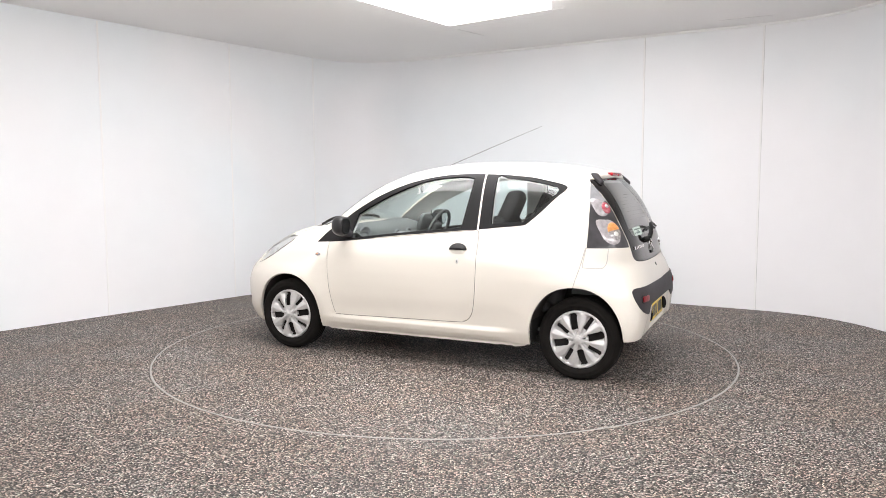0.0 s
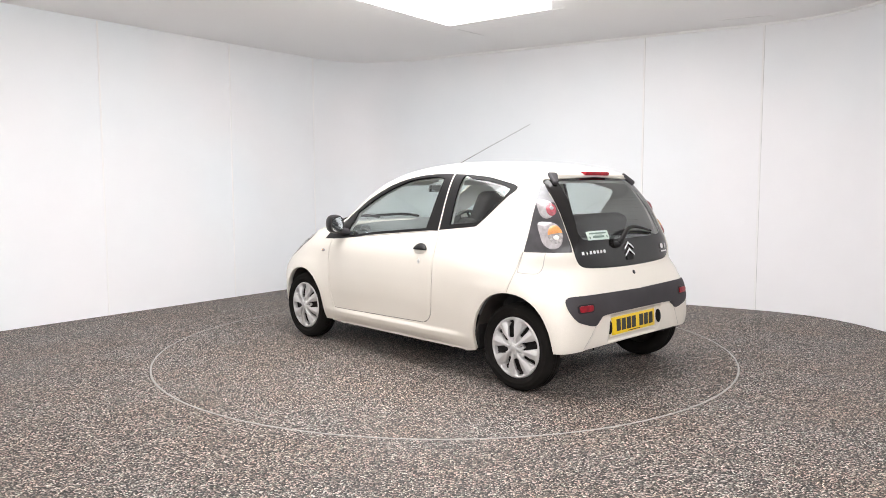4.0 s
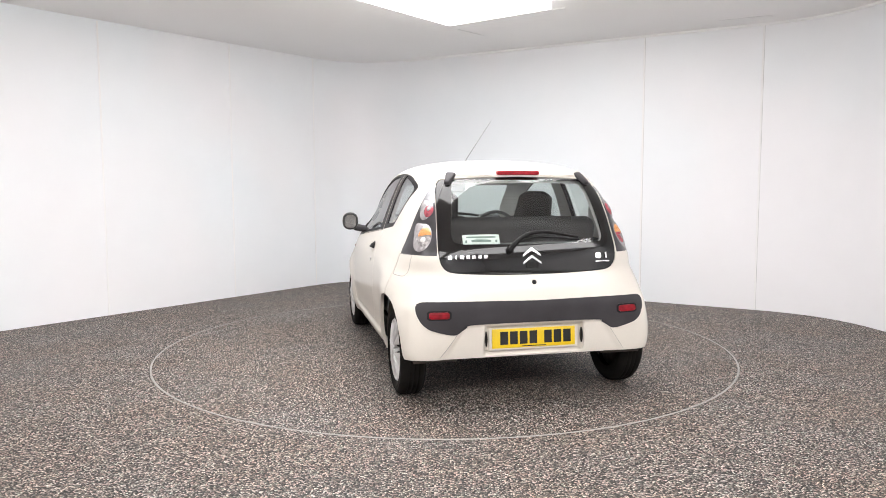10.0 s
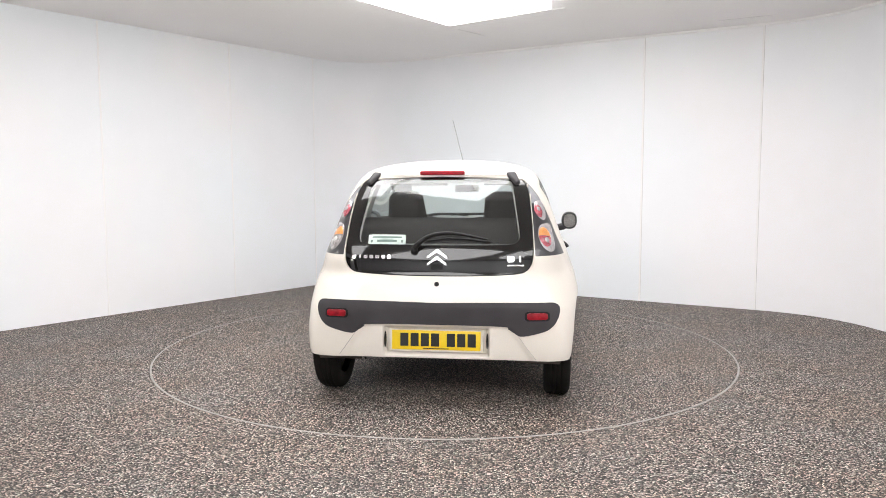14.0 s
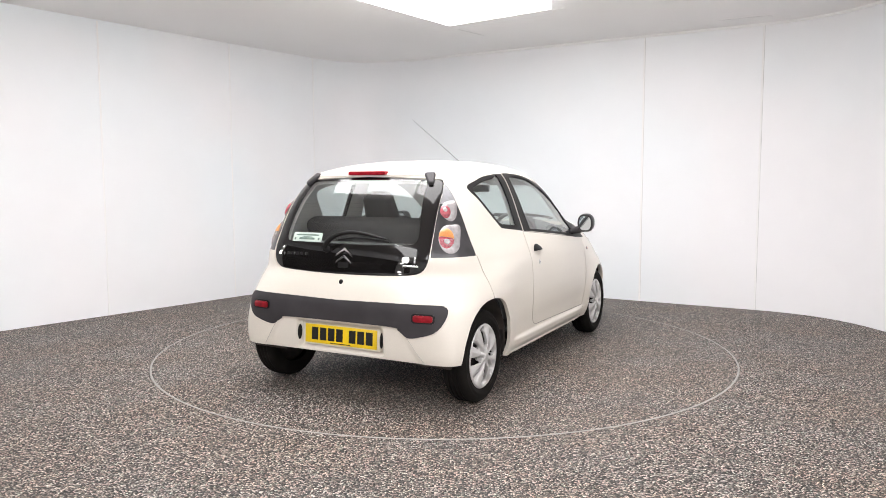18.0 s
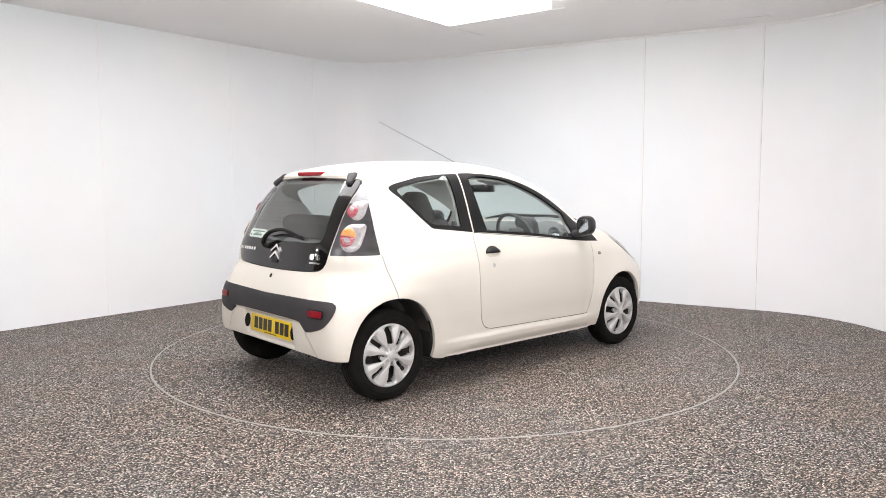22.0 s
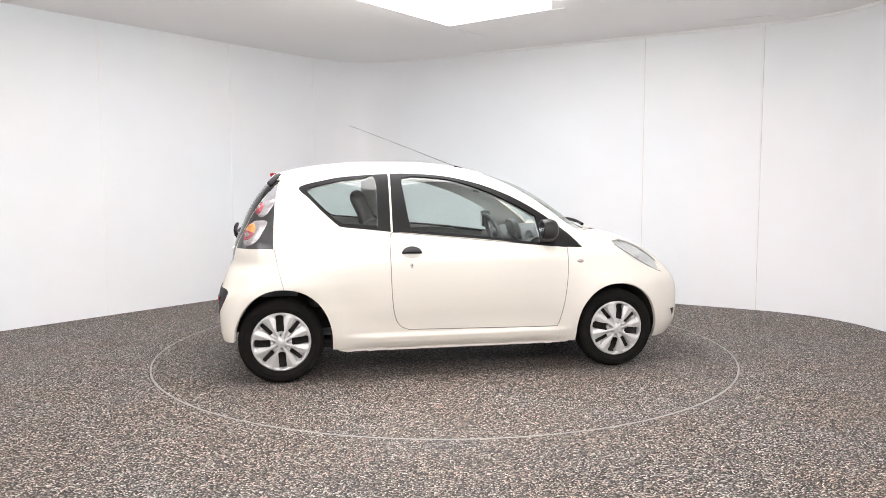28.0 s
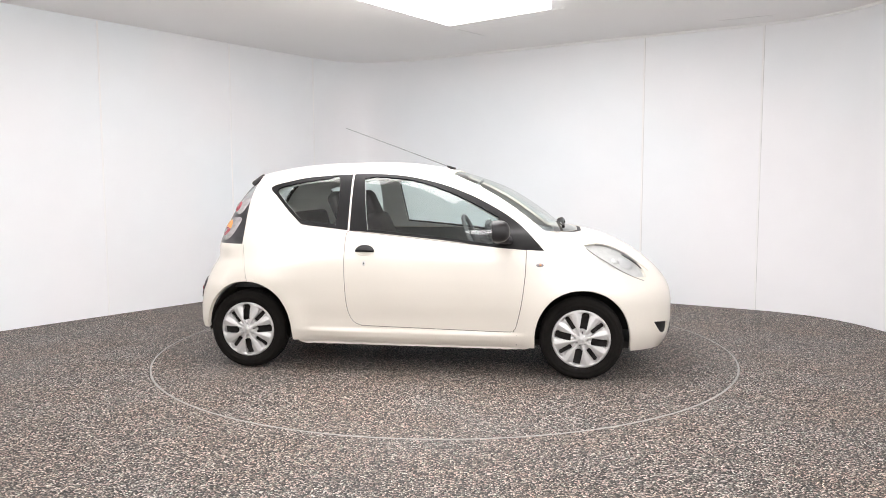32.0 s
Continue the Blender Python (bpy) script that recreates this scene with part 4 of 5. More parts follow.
def hubcap_mesh():
    """Eight broad petals with radial slots between them, wide and narrow by turns."""
    nr, na = 56, 336
    slots = [(k * math.pi / 4, 0.0250 if k % 2 == 0 else 0.0150) for k in range(8)]

    def lateral(r, a):
        best = None
        for c, half in slots:
            d = math.atan2(math.sin(a - c), math.cos(a - c))
            if abs(d) < math.pi / 8 + 1e-6:
                best = (abs(math.sin(d)) * r, half, d)
        return best

    def height(r, a):
        d, half, turn = lateral(r, a)
        h = -0.004 + 0.016 * (1 - (r / CAP_R) ** 2)
        if 0.030 < r < 0.19:
            # flat-topped petals, narrow at the hub and widest near the rim
            w = smooth(0.030, 0.044, r) * (1 - smooth(0.168, 0.184, r))
            out = r * abs(math.sin(math.pi / 8 - abs(turn)))
            reach = 0.007 + 0.023 * smooth(0.050, 0.142, r) + 0.020 * smooth(0.158, 0.180, r)
            h += w * (0.003 - 0.019 * smooth(0.0, 0.007, out - reach) - 0.010 * (out / 0.03) ** 1.2)
        if r > 0.186:
            h -= 0.012 * ((r - 0.186) / 0.012) ** 2
        if r < 0.034:
            h += 0.004 * (1 - smooth(0.029, 0.034, r))
        if 0.034 < r < 0.062:
            h -= 0.003 * math.sin((r - 0.034) / 0.028 * math.pi)
        return h

    def holed(r, a):
        d, half, _ = lateral(r, a)
        if half > 0.018 and 0.038 < r < 0.050:
            return d < 0.0028
        lo, hi = (0.070, 0.174) if half > 0.018 else (0.078, 0.172)
        end = min(r - lo, hi - r)
        if end < 0:
            return False
        round_end = 0.0105
        cap = half if end > round_end else half - round_end + math.sqrt(max(0.0, round_end ** 2 - (round_end - end) ** 2))
        return d < cap

    vs, fs = [], []
    for i in range(nr + 1):
        r = 0.002 + (CAP_R - 0.002) * i / nr
        for k in range(na):
            a = 2 * math.pi * k / na
            vs.append((r * math.cos(a), height(r, a), r * math.sin(a)))
    for i in range(nr):
        r = 0.002 + (CAP_R - 0.002) * (i + 0.5) / nr
        for k in range(na):
            if not holed(r, 2 * math.pi * (k + 0.5) / na):
                j = (k + 1) % na
                fs.append((i * na + k, (i + 1) * na + k, (i + 1) * na + j, i * na + j))
    # folded edges of the slots
    used = {}
    for f in fs:
        for q in range(4):
            used[(f[q], f[(q + 1) % 4])] = True
    for a, b in [e for e in used if (e[1], e[0]) not in used]:
        k = len(vs)
        pa, pb = Vector(vs[a]), Vector(vs[b])
        vs += [tuple(pa), tuple(pb), tuple(pb - Vector((0, 0.016, 0))), tuple(pa - Vector((0, 0.016, 0)))]
        fs.append((k + 1, k, k + 3, k + 2))
    return vs, fs


def wheel(name="wheel"):
    vs, fs = revolve([(0.0, -0.040), (0.045, -0.036), (0.07, -0.045), (0.10, -0.050), (0.150, -0.050), (0.178, -0.032), (0.186, -0.012), (0.186, -0.10), (0.12, -0.12), (0.0, -0.13)], 48)
    ob = part(name, vs, [tuple(reversed(f)) for f in fs], STEEL_DARK, car, "steel wheel with silver hubcap and black tyre")
    part("tyre", *tyre_mesh(), RUBBER, ob, "black rubber tyre")
    cap = part("hubcap", *hubcap_mesh(), SILVER, ob, "silver plastic hubcap with eight slots")
    vs, fs = revolve([(0.0, 0.0185), (0.020, 0.0185), (0.022, 0.0165), (0.0225, 0.012)], 24)
    part("centre_badge", vs, [tuple(reversed(f)) for f in fs], SILVER, ob, "round silver centre badge")
    return ob


first = wheel()
for x, y, turn, roll in ((1.17, 0.783, 0, 8), (-1.17, 0.783, 0, 14), (1.17, -0.783, 180, -10), (-1.17, -0.783, 180, 3)):
    at = pose(x, y, 0.277, 0, 0, turn) @ pose(0, 0, 0, 0, roll, 0)
    if (x, y) == (1.17, 0.783):
        first.matrix_basis = at
    else:
        copy_thing(first, at)



def side_width(x, z):
    """Half width of the smooth hull at x and z."""
    xr, xf, w, nr, nf = spline(HULL, z)
    r, n = ((x - MID) / (xr - MID), nr) if x < MID else ((x - MID) / (xf - MID), nf)
    return w * max(0.0, 1 - min(1.0, abs(r)) ** n) ** (1 / n)


# arch linings, floor pan and the parts under the car
for ax, aw, ah in ARCHES:
    for side in BOTH:
        vs, fs = [], []
        for k in range(25):
            t = math.pi * (k / 24)
            lx, lz = ax + (aw + 0.012) * math.cos(t), max(0.195, HUB - 0.02 + (ah + 0.030) * math.sin(t))
            for y in (0.46, min(0.775, side_width(lx, lz) - 0.016)):
                vs.append((lx, y * side, lz))
        fs = [(2 * k, 2 * k + 1, 2 * k + 3, 2 * k + 2) for k in range(24)]
        part("wheel_arch_liner", vs, fs, ARCH_LINER, car, "dark brown plastic arch liner")
        part("inner_wing", [(ax - aw - 0.02, 0.46 * side, 0.29), (ax + aw + 0.02, 0.46 * side, 0.29), (ax + aw + 0.02, 0.46 * side, 0.66), (ax - aw - 0.02, 0.46 * side, 0.66)], [(0, 1, 2, 3)], UNDERSIDE, car, soft=False)
from_bm("floor_pan", block_bm((2.48, 1.32, 0.05), 0.01, pose(0.29, 0, 0.225)), UNDERSIDE, car, "grimy dark floor pan", False)
from_bm("rear_axle", block_bm((0.09, 1.28, 0.07), 0.02, pose(-1.12, 0, 0.245)), STEEL_DARK, car, "dark steel rear axle beam")
from_bm("silencer", block_bm((0.20, 0.50, 0.12), 0.05, pose(-1.22, -0.22, 0.315), 4), STEEL_DARK, car, "rusty exhaust silencer")
for side in BOTH:
    vs, fs = tube([(-1.52, 0.43 * side, 0.288), (-1.52, 0.43 * side, 0.262)], 0.006, 8)
    part("bumper_screw", vs, fs, STEEL_DARK, rear_bumper)
    # jagged weld flange below the sill
    vs, fs = [], []
    for k in range(61):
        x = -0.80 + 1.62 * k / 60
        ends = smooth(0.25, 0.45, abs(k / 60 - 0.5))
        drop = 0.187 + (0.001 + 0.004 * ends) * math.sin(k * 1.7) * math.sin(k * 0.61) + (0.012 if k in (0, 60) else 0)
        for y, z in ((0.744, 0.235), (0.747, drop), (0.738, drop), (0.735, 0.235)):
            vs.append((x, y * side, z))
    fs = [(4 * k + j, 4 * k + (j + 1) % 4, 4 * k + 4 + (j + 1) % 4, 4 * k + 4 + j) for k in range(60) for j in range(4)]
    part("sill_flange", vs, fs, PAINT, car, "scuffed white weld flange", False)
    vs = [(x, y * side, z) for x in (-0.845, 0.862) for y, z in ((0.757, 0.213), (0.60, 0.205), (0.60, 0.25))]
    part("sill_underside", vs, [(0, 1, 4, 3), (1, 2, 5, 4)], UNDERSIDE, car, soft=False)
    at = on_hull((0.742, 0.77 * side, 0.262))[0]
    decal("sill_joint", at, [(-0.0016, -0.040), (0.0016, -0.040), (0.0016, 0.042), (-0.0016, 0.042)], SEAM, car, "thin dark joint in the sill", 0.0008)
    part("mud_flap", [(-0.84 + a, y * side, z) for a in (0.0, 0.02) for y, z in ((0.56, 0.22), (0.76, 0.22), (0.76, 0.45), (0.56, 0.45))], [(0, 1, 2, 3), (4, 5, 6, 7), (0, 1, 5, 4), (1, 2, 6, 5), (2, 3, 7, 6)], UNDERSIDE, car, soft=False)

# ---- rear lamps ----
for side in BOTH:
    lamp = panel_part("tail_lamp", ["lamp"], LAMP_DARK, car, "smoked tail lamp with round red and amber lenses", rim=0.012, shift=-0.001, sides=(side,))
    panel_part("upper_cover", ["lamp_upper"], LAMP_PALE, lamp, "upper lamp cover, pale grey for its reflections", rim=0.012, shift=-0.001, sides=(side,))
    lean = 0.20 * side
    sweep = 90 + 42 * side
    dome("upper_reflector", (-1.270, 0.600 * side, 1.146), 0.050, 0.064, 0.008, LENS_CLEAR, lamp, "clear ribbed reflector with a swept point", lean, 0.002, 3.0, 48, tail=(sweep, 0.62, 0.42))
    dome("upper_lens", (-1.288, 0.580 * side, 1.138), 0.033, 0.044, 0.008, LENS_ROSE, lamp, "rosy red inner lens", lean, 0.009, 2.6)
    dome("upper_bulb", (-1.290, 0.577 * side, 1.146), 0.014, 0.016, 0.004, LENS_CLEAR, lamp, "small clear bulb", lean, 0.0165)
    dome("lower_reflector", (-1.344, 0.640 * side, 0.984), 0.070, 0.090, 0.008, LENS_CLEAR, lamp, "clear ribbed reflector with a swept point", lean, 0.002, 3.0, 48, tail=(sweep, 0.55, 0.38))
    dome("amber_lens", (-1.356, 0.626 * side, 0.992), 0.048, 0.060, 0.008, LENS_AMBER, lamp, "amber indicator lens", lean, 0.009, 2.6, half="upper")
    dome("lower_lens", (-1.356, 0.626 * side, 0.989), 0.049, 0.066, 0.008, LENS_GREY if side > 0 else LENS_ROSE, lamp, "clear reversing lens" if side > 0 else "rosy red fog lens", lean, 0.009, 2.6, half="lower")
    dome("lower_bulb", (-1.360, 0.622 * side, 0.964), 0.020, 0.020, 0.004, LENS_CLEAR if side < 0 else HEAD_PALE, lamp, "small clear bulb", lean, 0.0150)
    # ribs across the lower lens
    for k in range(5):
        z = 0.975 - 0.011 * k
        reach = 0.040 - 0.0045 * k
        at, nn, right, top = frame_at((-1.356, 0.626 * side, z))
        rib = []
        for i in range(5):
            q, qn = on_hull(at + right * reach * (i / 2 - 1))
            rib.append(q + qn * (0.0170 - 0.0045 * (i / 2 - 1) ** 2 - 0.0008 * k))
        vs, fs = tube(rib, 0.0011, 5)
        part("lens_rib", vs, fs, LENS_CLEAR, lamp)

# ---- on the tailgate and rear bumper ----
vs = []
for k in range(25):
    y = 0.139 * (k / 12 - 1)
    x = on_hull((-1.25, y, 1.372))[0].x
    tall = 0.0125 if 0 < k < 24 else 0.009
    vs += [(x + 0.03, y, 1.374 - tall), (x - 0.008, y, 1.374 - tall), (x - 0.011, y, 1.374 - tall * 0.6), (x - 0.011, y, 1.374 + tall * 0.6), (x - 0.008, y, 1.374 + tall), (x + 0.03, y, 1.374 + tall)]
fs = [(6 * k + j, 6 * k + 6 + j, 6 * k + 7 + j, 6 * k + 1 + j) for k in range(24) for j in range(5)] + [tuple(range(5, -1, -1)), tuple(range(144, 150))]
part("high_brake_lamp", vs, fs, LENS_RED, car, "red high-level brake lamp", False)
for side in BOTH:
    bm = block_bm((0.034, 0.070, 0.114), 0.0165, None, 5)
    for v in bm.verts:
        k = smooth(-0.05, 0.05, v.co.z)
        v.co.y *= 0.50 + 0.50 * k
    hinge = from_bm("hinge_cover", bm, PLASTIC_DARK, car, "black rounded tailgate hinge cover")
    spot, away, across, upward = frame_at((-1.205, 0.440 * side, 1.340))
    turn = Matrix((away, across, upward)).transposed().to_4x4()
    hinge.matrix_basis = Matrix.Translation(spot + away * 0.004) @ turn @ pose(0, 0, 0, -6 * side, 0, 0)


def chevron(z, reach=0.057, rise=0.046, thick=0.018):
    """One arm-to-arm bent bar of the badge, in two convex halves joined at the peak."""
    out = []
    for side in BOTH:
        out.append([(0.0, z), (0.0, z - thick), (side * reach, z - rise - thick * 0.55), (side * reach, z - rise + thick * 0.1)][::side])
    return out


for z in (0.034, -0.010):
    for half in chevron(z):
        decal("badge_bar", (-1.485, 0.0, 0.890), half, CHROME, tailgate, "chrome badge bar", 0.007)
# worded badges as plain bars
for k in range(7):
    w = (0.024, 0.010, 0.026, 0.026, 0.028, 0.024, 0.026)[k]
    decal("badge_bar", (-1.476, 0.500 - 0.0355 * k, 0.873), rounded(w * 0.92, 0.021, 0.005, 3), CHROME, tailgate, "chrome badge bar", 0.004)
decal("badge_bar", (-1.486, -0.432, 0.868), rounded(0.042, 0.036, 0.014, 4), CHROME, tailgate, "chrome badge bar", 0.004)
decal("badge_bar", (-1.480, -0.486, 0.868), rounded(0.012, 0.036, 0.004, 2), CHROME, tailgate, "chrome badge bar", 0.004)
decal("badge_bar", (-1.486, -0.460, 0.832), rounded(0.098, 0.010, 0.003, 2), CHROME, tailgate, "chrome badge bar", 0.003)
sticker = sheet("sticker", (-1.450, 0.305, 0.975), 0.226, 0.060, 0.002, STICKER, tailgate, "pale green rectangular sticker with dark print", 0.0015, 10)
for a, b, w, h in ((0.0, 0.015, 0.18, 0.010), (0.0, -0.011, 0.12, 0.014), (0.092, -0.013, 0.012, 0.016), (-0.092, -0.013, 0.012, 0.016), (0.0, 0.001, 0.08, 0.004)):
    sheet("print_bar", (-1.450 - 0.02 * b, 0.305 + a, 0.975 + b), w, h, 0.001, STICKER_INK, sticker, proud=0.0022, columns=6)
decal("release_button", (-1.508, 0.0, 0.822), rounded(0.072, 0.036, 0.008, 3), TRIM_BLACK, tailgate, "black tailgate release", 0.006)
dome("lock_cylinder", (-1.541, -0.003, 0.726), 0.016, 0.016, 0.004, TRIM_BLACK, car, "small black tailgate lock", power=6.0)
for side in BOTH:
    sheet("reflector", (-1.563, 0.587 * side, 0.549), 0.116, 0.038, 0.006, REFLECTOR_RED, rear_bumper, "red rear reflector", 0.013, 10, 0.002)
    sheet("reflector_frame", (-1.563, 0.587 * side, 0.549), 0.142, 0.054, 0.010, TRIM_BLACK, rear_bumper, "", 0.0085, 10)
    # number plate lamp in the side wall of the recess
    bm = bmesh.new()
    bmesh.ops.create_uvsphere(bm, u_segments=20, v_segments=12, radius=1.0)
    for v in bm.verts:
        v.co = Vector((v.co.x * 0.021, v.co.y * 0.006, v.co.z * 0.047))
    pod = from_bm("plate_lamp", bm, TRIM_BLACK, rear_bumper, "black oval plate lamp")
    pod.matrix_basis = pose(-1.551, 0.3005 * side, 0.395, 0, 4, 0)

# tube coloured as the crease's shaded line, from strip notch to bumper edge
for side in BOTH:
    vs, fs = tube([on_hull((-1.57, (0.476 + 0.104 * k / 10) * side, 0.440 - 0.150 * k / 10))[0] for k in range(11)], 0.0017, 6)
    part("bumper_crease", vs, fs, SEAM_PALE, rear_bumper, "thin grey line drawn as the bumper crease")

# rear wiper
WIPER = [(0.135, 0.910), (0.105, 0.938), (0.062, 0.972), (0.010, 0.995), (-0.06, 1.008), (-0.14, 1.002), (-0.22, 0.988), (-0.300, 0.974)]


def off_body(y, z, out, x=-1.46):
    at, n = on_hull((x, y, z))
    return at + n * out


arm_points = dense([tuple(off_body(y, z, o)) for (y, z), o in zip(WIPER, (0.030, 0.046, 0.052, 0.048, 0.042, 0.036, 0.030, 0.024))], 3, False)
n = len(arm_points)
vs, fs = tube(arm_points, [0.017 - 0.011 * k / n for k in range(n)], 10)
wiper = part("rear_wiper", vs, fs, TRIM_BLACK, tailgate, "black rear wiper")
dome("wiper_boss", (-1.483, 0.135, 0.908), 0.023, 0.023, 0.034, TRIM_BLACK, tailgate, "black wiper boss", power=4.0)
vs, fs = tube([off_body(y, z, 0.010) for y, z in ((0.06, 0.965), (-0.06, 0.985), (-0.18, 0.978), (-0.31, 0.962))], 0.007, 6)
part("wiper_blade", vs, fs, TRIM_BLACK, tailgate, "rubber wiper blade")

# heater wires on the rear window
for k in range(8):
    z = 1.06 + 0.033 * k
    reach = 0.455 - 0.17 * (z - 1.0)
    vs, fs = tube([off_body(reach * (i / 8 - 1), z, -0.001, -1.42) for i in range(17)], 0.00016, 4)
    part("heater_wire", vs, fs, STEEL_DARK, tailgate)

# number plate
plate_at = pose(-1.5430, 0.0, 0.392, 0, 3.5, 0)
bm = block_bm((0.006, 0.524, 0.114), 0.002)
plate = from_bm("number_plate", bm, PLATE_YELLOW, car, "yellow number plate with black characters")
plate.matrix_basis = plate_at
part("plate_surround", [(x, y, z) for x in (0.004, 0.030) for y, z in ((-0.278, -0.066), (0.278, -0.066), (0.278, 0.064), (-0.278, 0.064))],
     [(0, 1, 2, 3), (0, 4, 5, 1), (1, 5, 6, 2), (2, 6, 7, 3), (3, 7, 4, 0)], PAINT, plate, soft=False)
for y in (0.188, 0.127, 0.066, 0.005, -0.088, -0.149, -0.210):
    from_bm("character_bar", block_bm((0.0016, 0.048, 0.077), 0.0, pose(-0.0032, y, 0.002)), PLATE_BLACK, plate, soft=False)
from_bm("print_bar", block_bm((0.0014, 0.15, 0.005), 0.0, pose(-0.0031, 0.0, -0.049)), PLATE_BLACK, plate, soft=False)

# ---- fuel flap ----
def side_point(x, z, out):
    y = 0.74
    for _ in range(6):
        y = on_hull((x, y, z))[0].y
    at, n = on_hull((x, y, z))
    return at + n * out


ring = [side_point(x, z, 0.0012) for x, z in FUEL_FLAP] + [side_point(x, z, 0.0012) for x, z in FLAP_IN]
m = len(FUEL_FLAP)
part("fuel_flap_gap", ring, [(k, (k + 1) % m, m + (k + 1) % m, m + k) for k in range(m)], SEAM_PALE, car, "thin outline of the fuel flap")

# ---- front lamps ----
for side in BOTH:
    head = panel_part("headlamp", ["headlamp"], HEAD_PALE, car, "clear headlamp with chrome reflector", rim=0.01, shift=-0.016, sides=(side,))
    panel_part("lamp_cover", ["headlamp"], GLASS_CLEAR, head, "clear lamp cover", rim=0.0, shift=-0.001, sides=(side,))
    low = [on_hull((x, 0.66 * side, z))[0] for x, z in dense([(1.200, 0.876), (1.215, 0.858), (1.282, 0.799), (1.394, 0.732), (1.508, 0.688), (1.597, 0.680)], 3, False)]
    part("lamp_seal", *tube(low, 0.0026, 6), SEAM, head, "thin dark joint below the lamp")
    brow = [on_hull((x, 0.55 * side, z)) for x, z in dense([(1.440, 0.832), (1.512, 0.785), (1.556, 0.738), (1.580, 0.700)], 4, False)]
    part("lamp_brow", *tube([q - qn * 0.006 for q, qn in brow], [0.002] + [0.0045] * (len(brow) - 2) + [0.002], 6), TRIM_BLACK, head, "dark inner edge")
    dome("reflector_bowl", (1.47, 0.60 * side, 0.775), 0.060, 0.050, 0.006, SILVER, head, "silvered reflector bowl", base=-0.013, power=4.0)
    dome("bulb_shield", (1.40, 0.64 * side, 0.80), 0.030, 0.026, 0.010, HEAD_PALE, head, "pale bulb shield", base=-0.013)
    panel_part("fog_grille", ["fog"], TRIM_BLACK, car, "black fog lamp recess", rim=0.0, shift=-0.012, sides=(side,))
    dome("side_repeater", (0.894, 0.776 * side, 0.766), 0.027, 0.0135, 0.006, LENS_CLEAR, car, "oval clear side repeater", base=0.001)
    dome("repeater_bulb", (0.897, 0.776 * side, 0.766), 0.009, 0.006, 0.003, LENS_AMBER, car, "amber bulb", base=0.006)
sheet("front_plate_panel", (1.80, 0.0, 0.47), 0.52, 0.115, 0.01, TRIM_BLACK, car, "black front plate panel", 0.01, 20)
sheet("lower_grille", (1.79, 0.0, 0.30), 0.86, 0.11, 0.04, TRIM_BLACK, car, "black lower grille", 0.004, 26)

# ---- door furniture ----
doors = [o for o in car.children if o.name.split(".")[0] == "door"]
for side, door in zip(BOTH, doors):
    at, nrm, right, top = frame_at((-0.302, 0.787 * side, 0.862))
    vs, fs = [], []
    cols, rows = 22, 7
    for i in range(rows + 1):
        r = i / rows
        for k in range(cols + 1):
            t = math.pi * k / cols
            a, b = 0.069 * math.cos(t), 0.050 * math.sin(t)
            q = at + right * a * (1 - 0.10 * r) + top * ((b - 0.020) * (1 - r) + (-0.020) * r)
            s, sn = on_hull(q)
            vs.append(s + sn * (0.003 + 0.024 * math.sin(r * math.pi / 2) * math.sin(t) ** 0.5))
    w = cols + 1
    for i in range(rows):
        for k in range(cols):
            fs.append((i * w + k, i * w + k + 1, (i + 1) * w + k + 1, (i + 1) * w + k))
    last = rows * w
    k0 = len(vs)
    for k in range(w):
        s, sn = on_hull(vs[last + k])
        vs.append(s + sn * 0.001)
    fs += [(last + k, last + k + 1, k0 + k + 1, k0 + k) for k in range(cols)]
    part("door_handle", vs, fs, TRIM_BLACK, door, "black half-moon door handle")
    dome("handle_cup", (-0.302, 0.792 * side, 0.834), 0.060, 0.022, 0.0015, PAINT, door, "shallow painted cup under the handle", base=0.001)
    dome("lock_cylinder", (-0.304, 0.808 * side, 0.765), 0.013, 0.019, 0.005, SILVER, door, "small round key lock", power=5.0)
    dome("key_slot", (-0.304, 0.808 * side, 0.765), 0.004, 0.008, 0.001, TRIM_BLACK, door, base=0.0045)

    # door mirror
    bm = bmesh.new()
    bmesh.ops.create_uvsphere(bm, u_segments=36, v_segments=22, radius=1.0)
    for v in bm.verts:
        x, y, z = (math.copysign(abs(c) ** 0.82, c) for c in v.co)
        x = max(x, -0.5)
        v.co = Vector((x * 0.078, y * 0.066 * (1 - 0.10 * max(0, x)), z * 0.073))
    mirror = from_bm("door_mirror", bm, MIRROR_CASE, car, "black door mirror housing")
    mirror.matrix_basis = pose(0.622, 0.855 * side, 0.994, 0, -3, -5 if side > 0 else 2)
    disc = [(0.0, 0.0, 0.0)] + [(0.0, 0.048 * math.copysign(abs(math.cos(a)) ** 0.7, math.cos(a)), 0.056 * math.copysign(abs(math.sin(a)) ** 0.7, math.sin(a))) for a in (2 * math.pi * k / 40 for k in range(40))]
    glass = part("mirror_glass", disc, [(0, 1 + k, 1 + (k + 1) % 40) for k in range(40)], MIRROR, mirror, "mirror glass", False)
    glass.matrix_basis = pose(-0.0410, 0, 0)
    stalk = from_bm("mirror_foot", block_bm((0.10, 0.12, 0.055), 0.02, pose(0, 0, 0, 12 * side, 0, 0), 3), PLASTIC_DARK, mirror, "black mirror foot")
    stalk.matrix_basis = pose(0.030, -0.082 * side, -0.062, 0, 0, 12 * side)

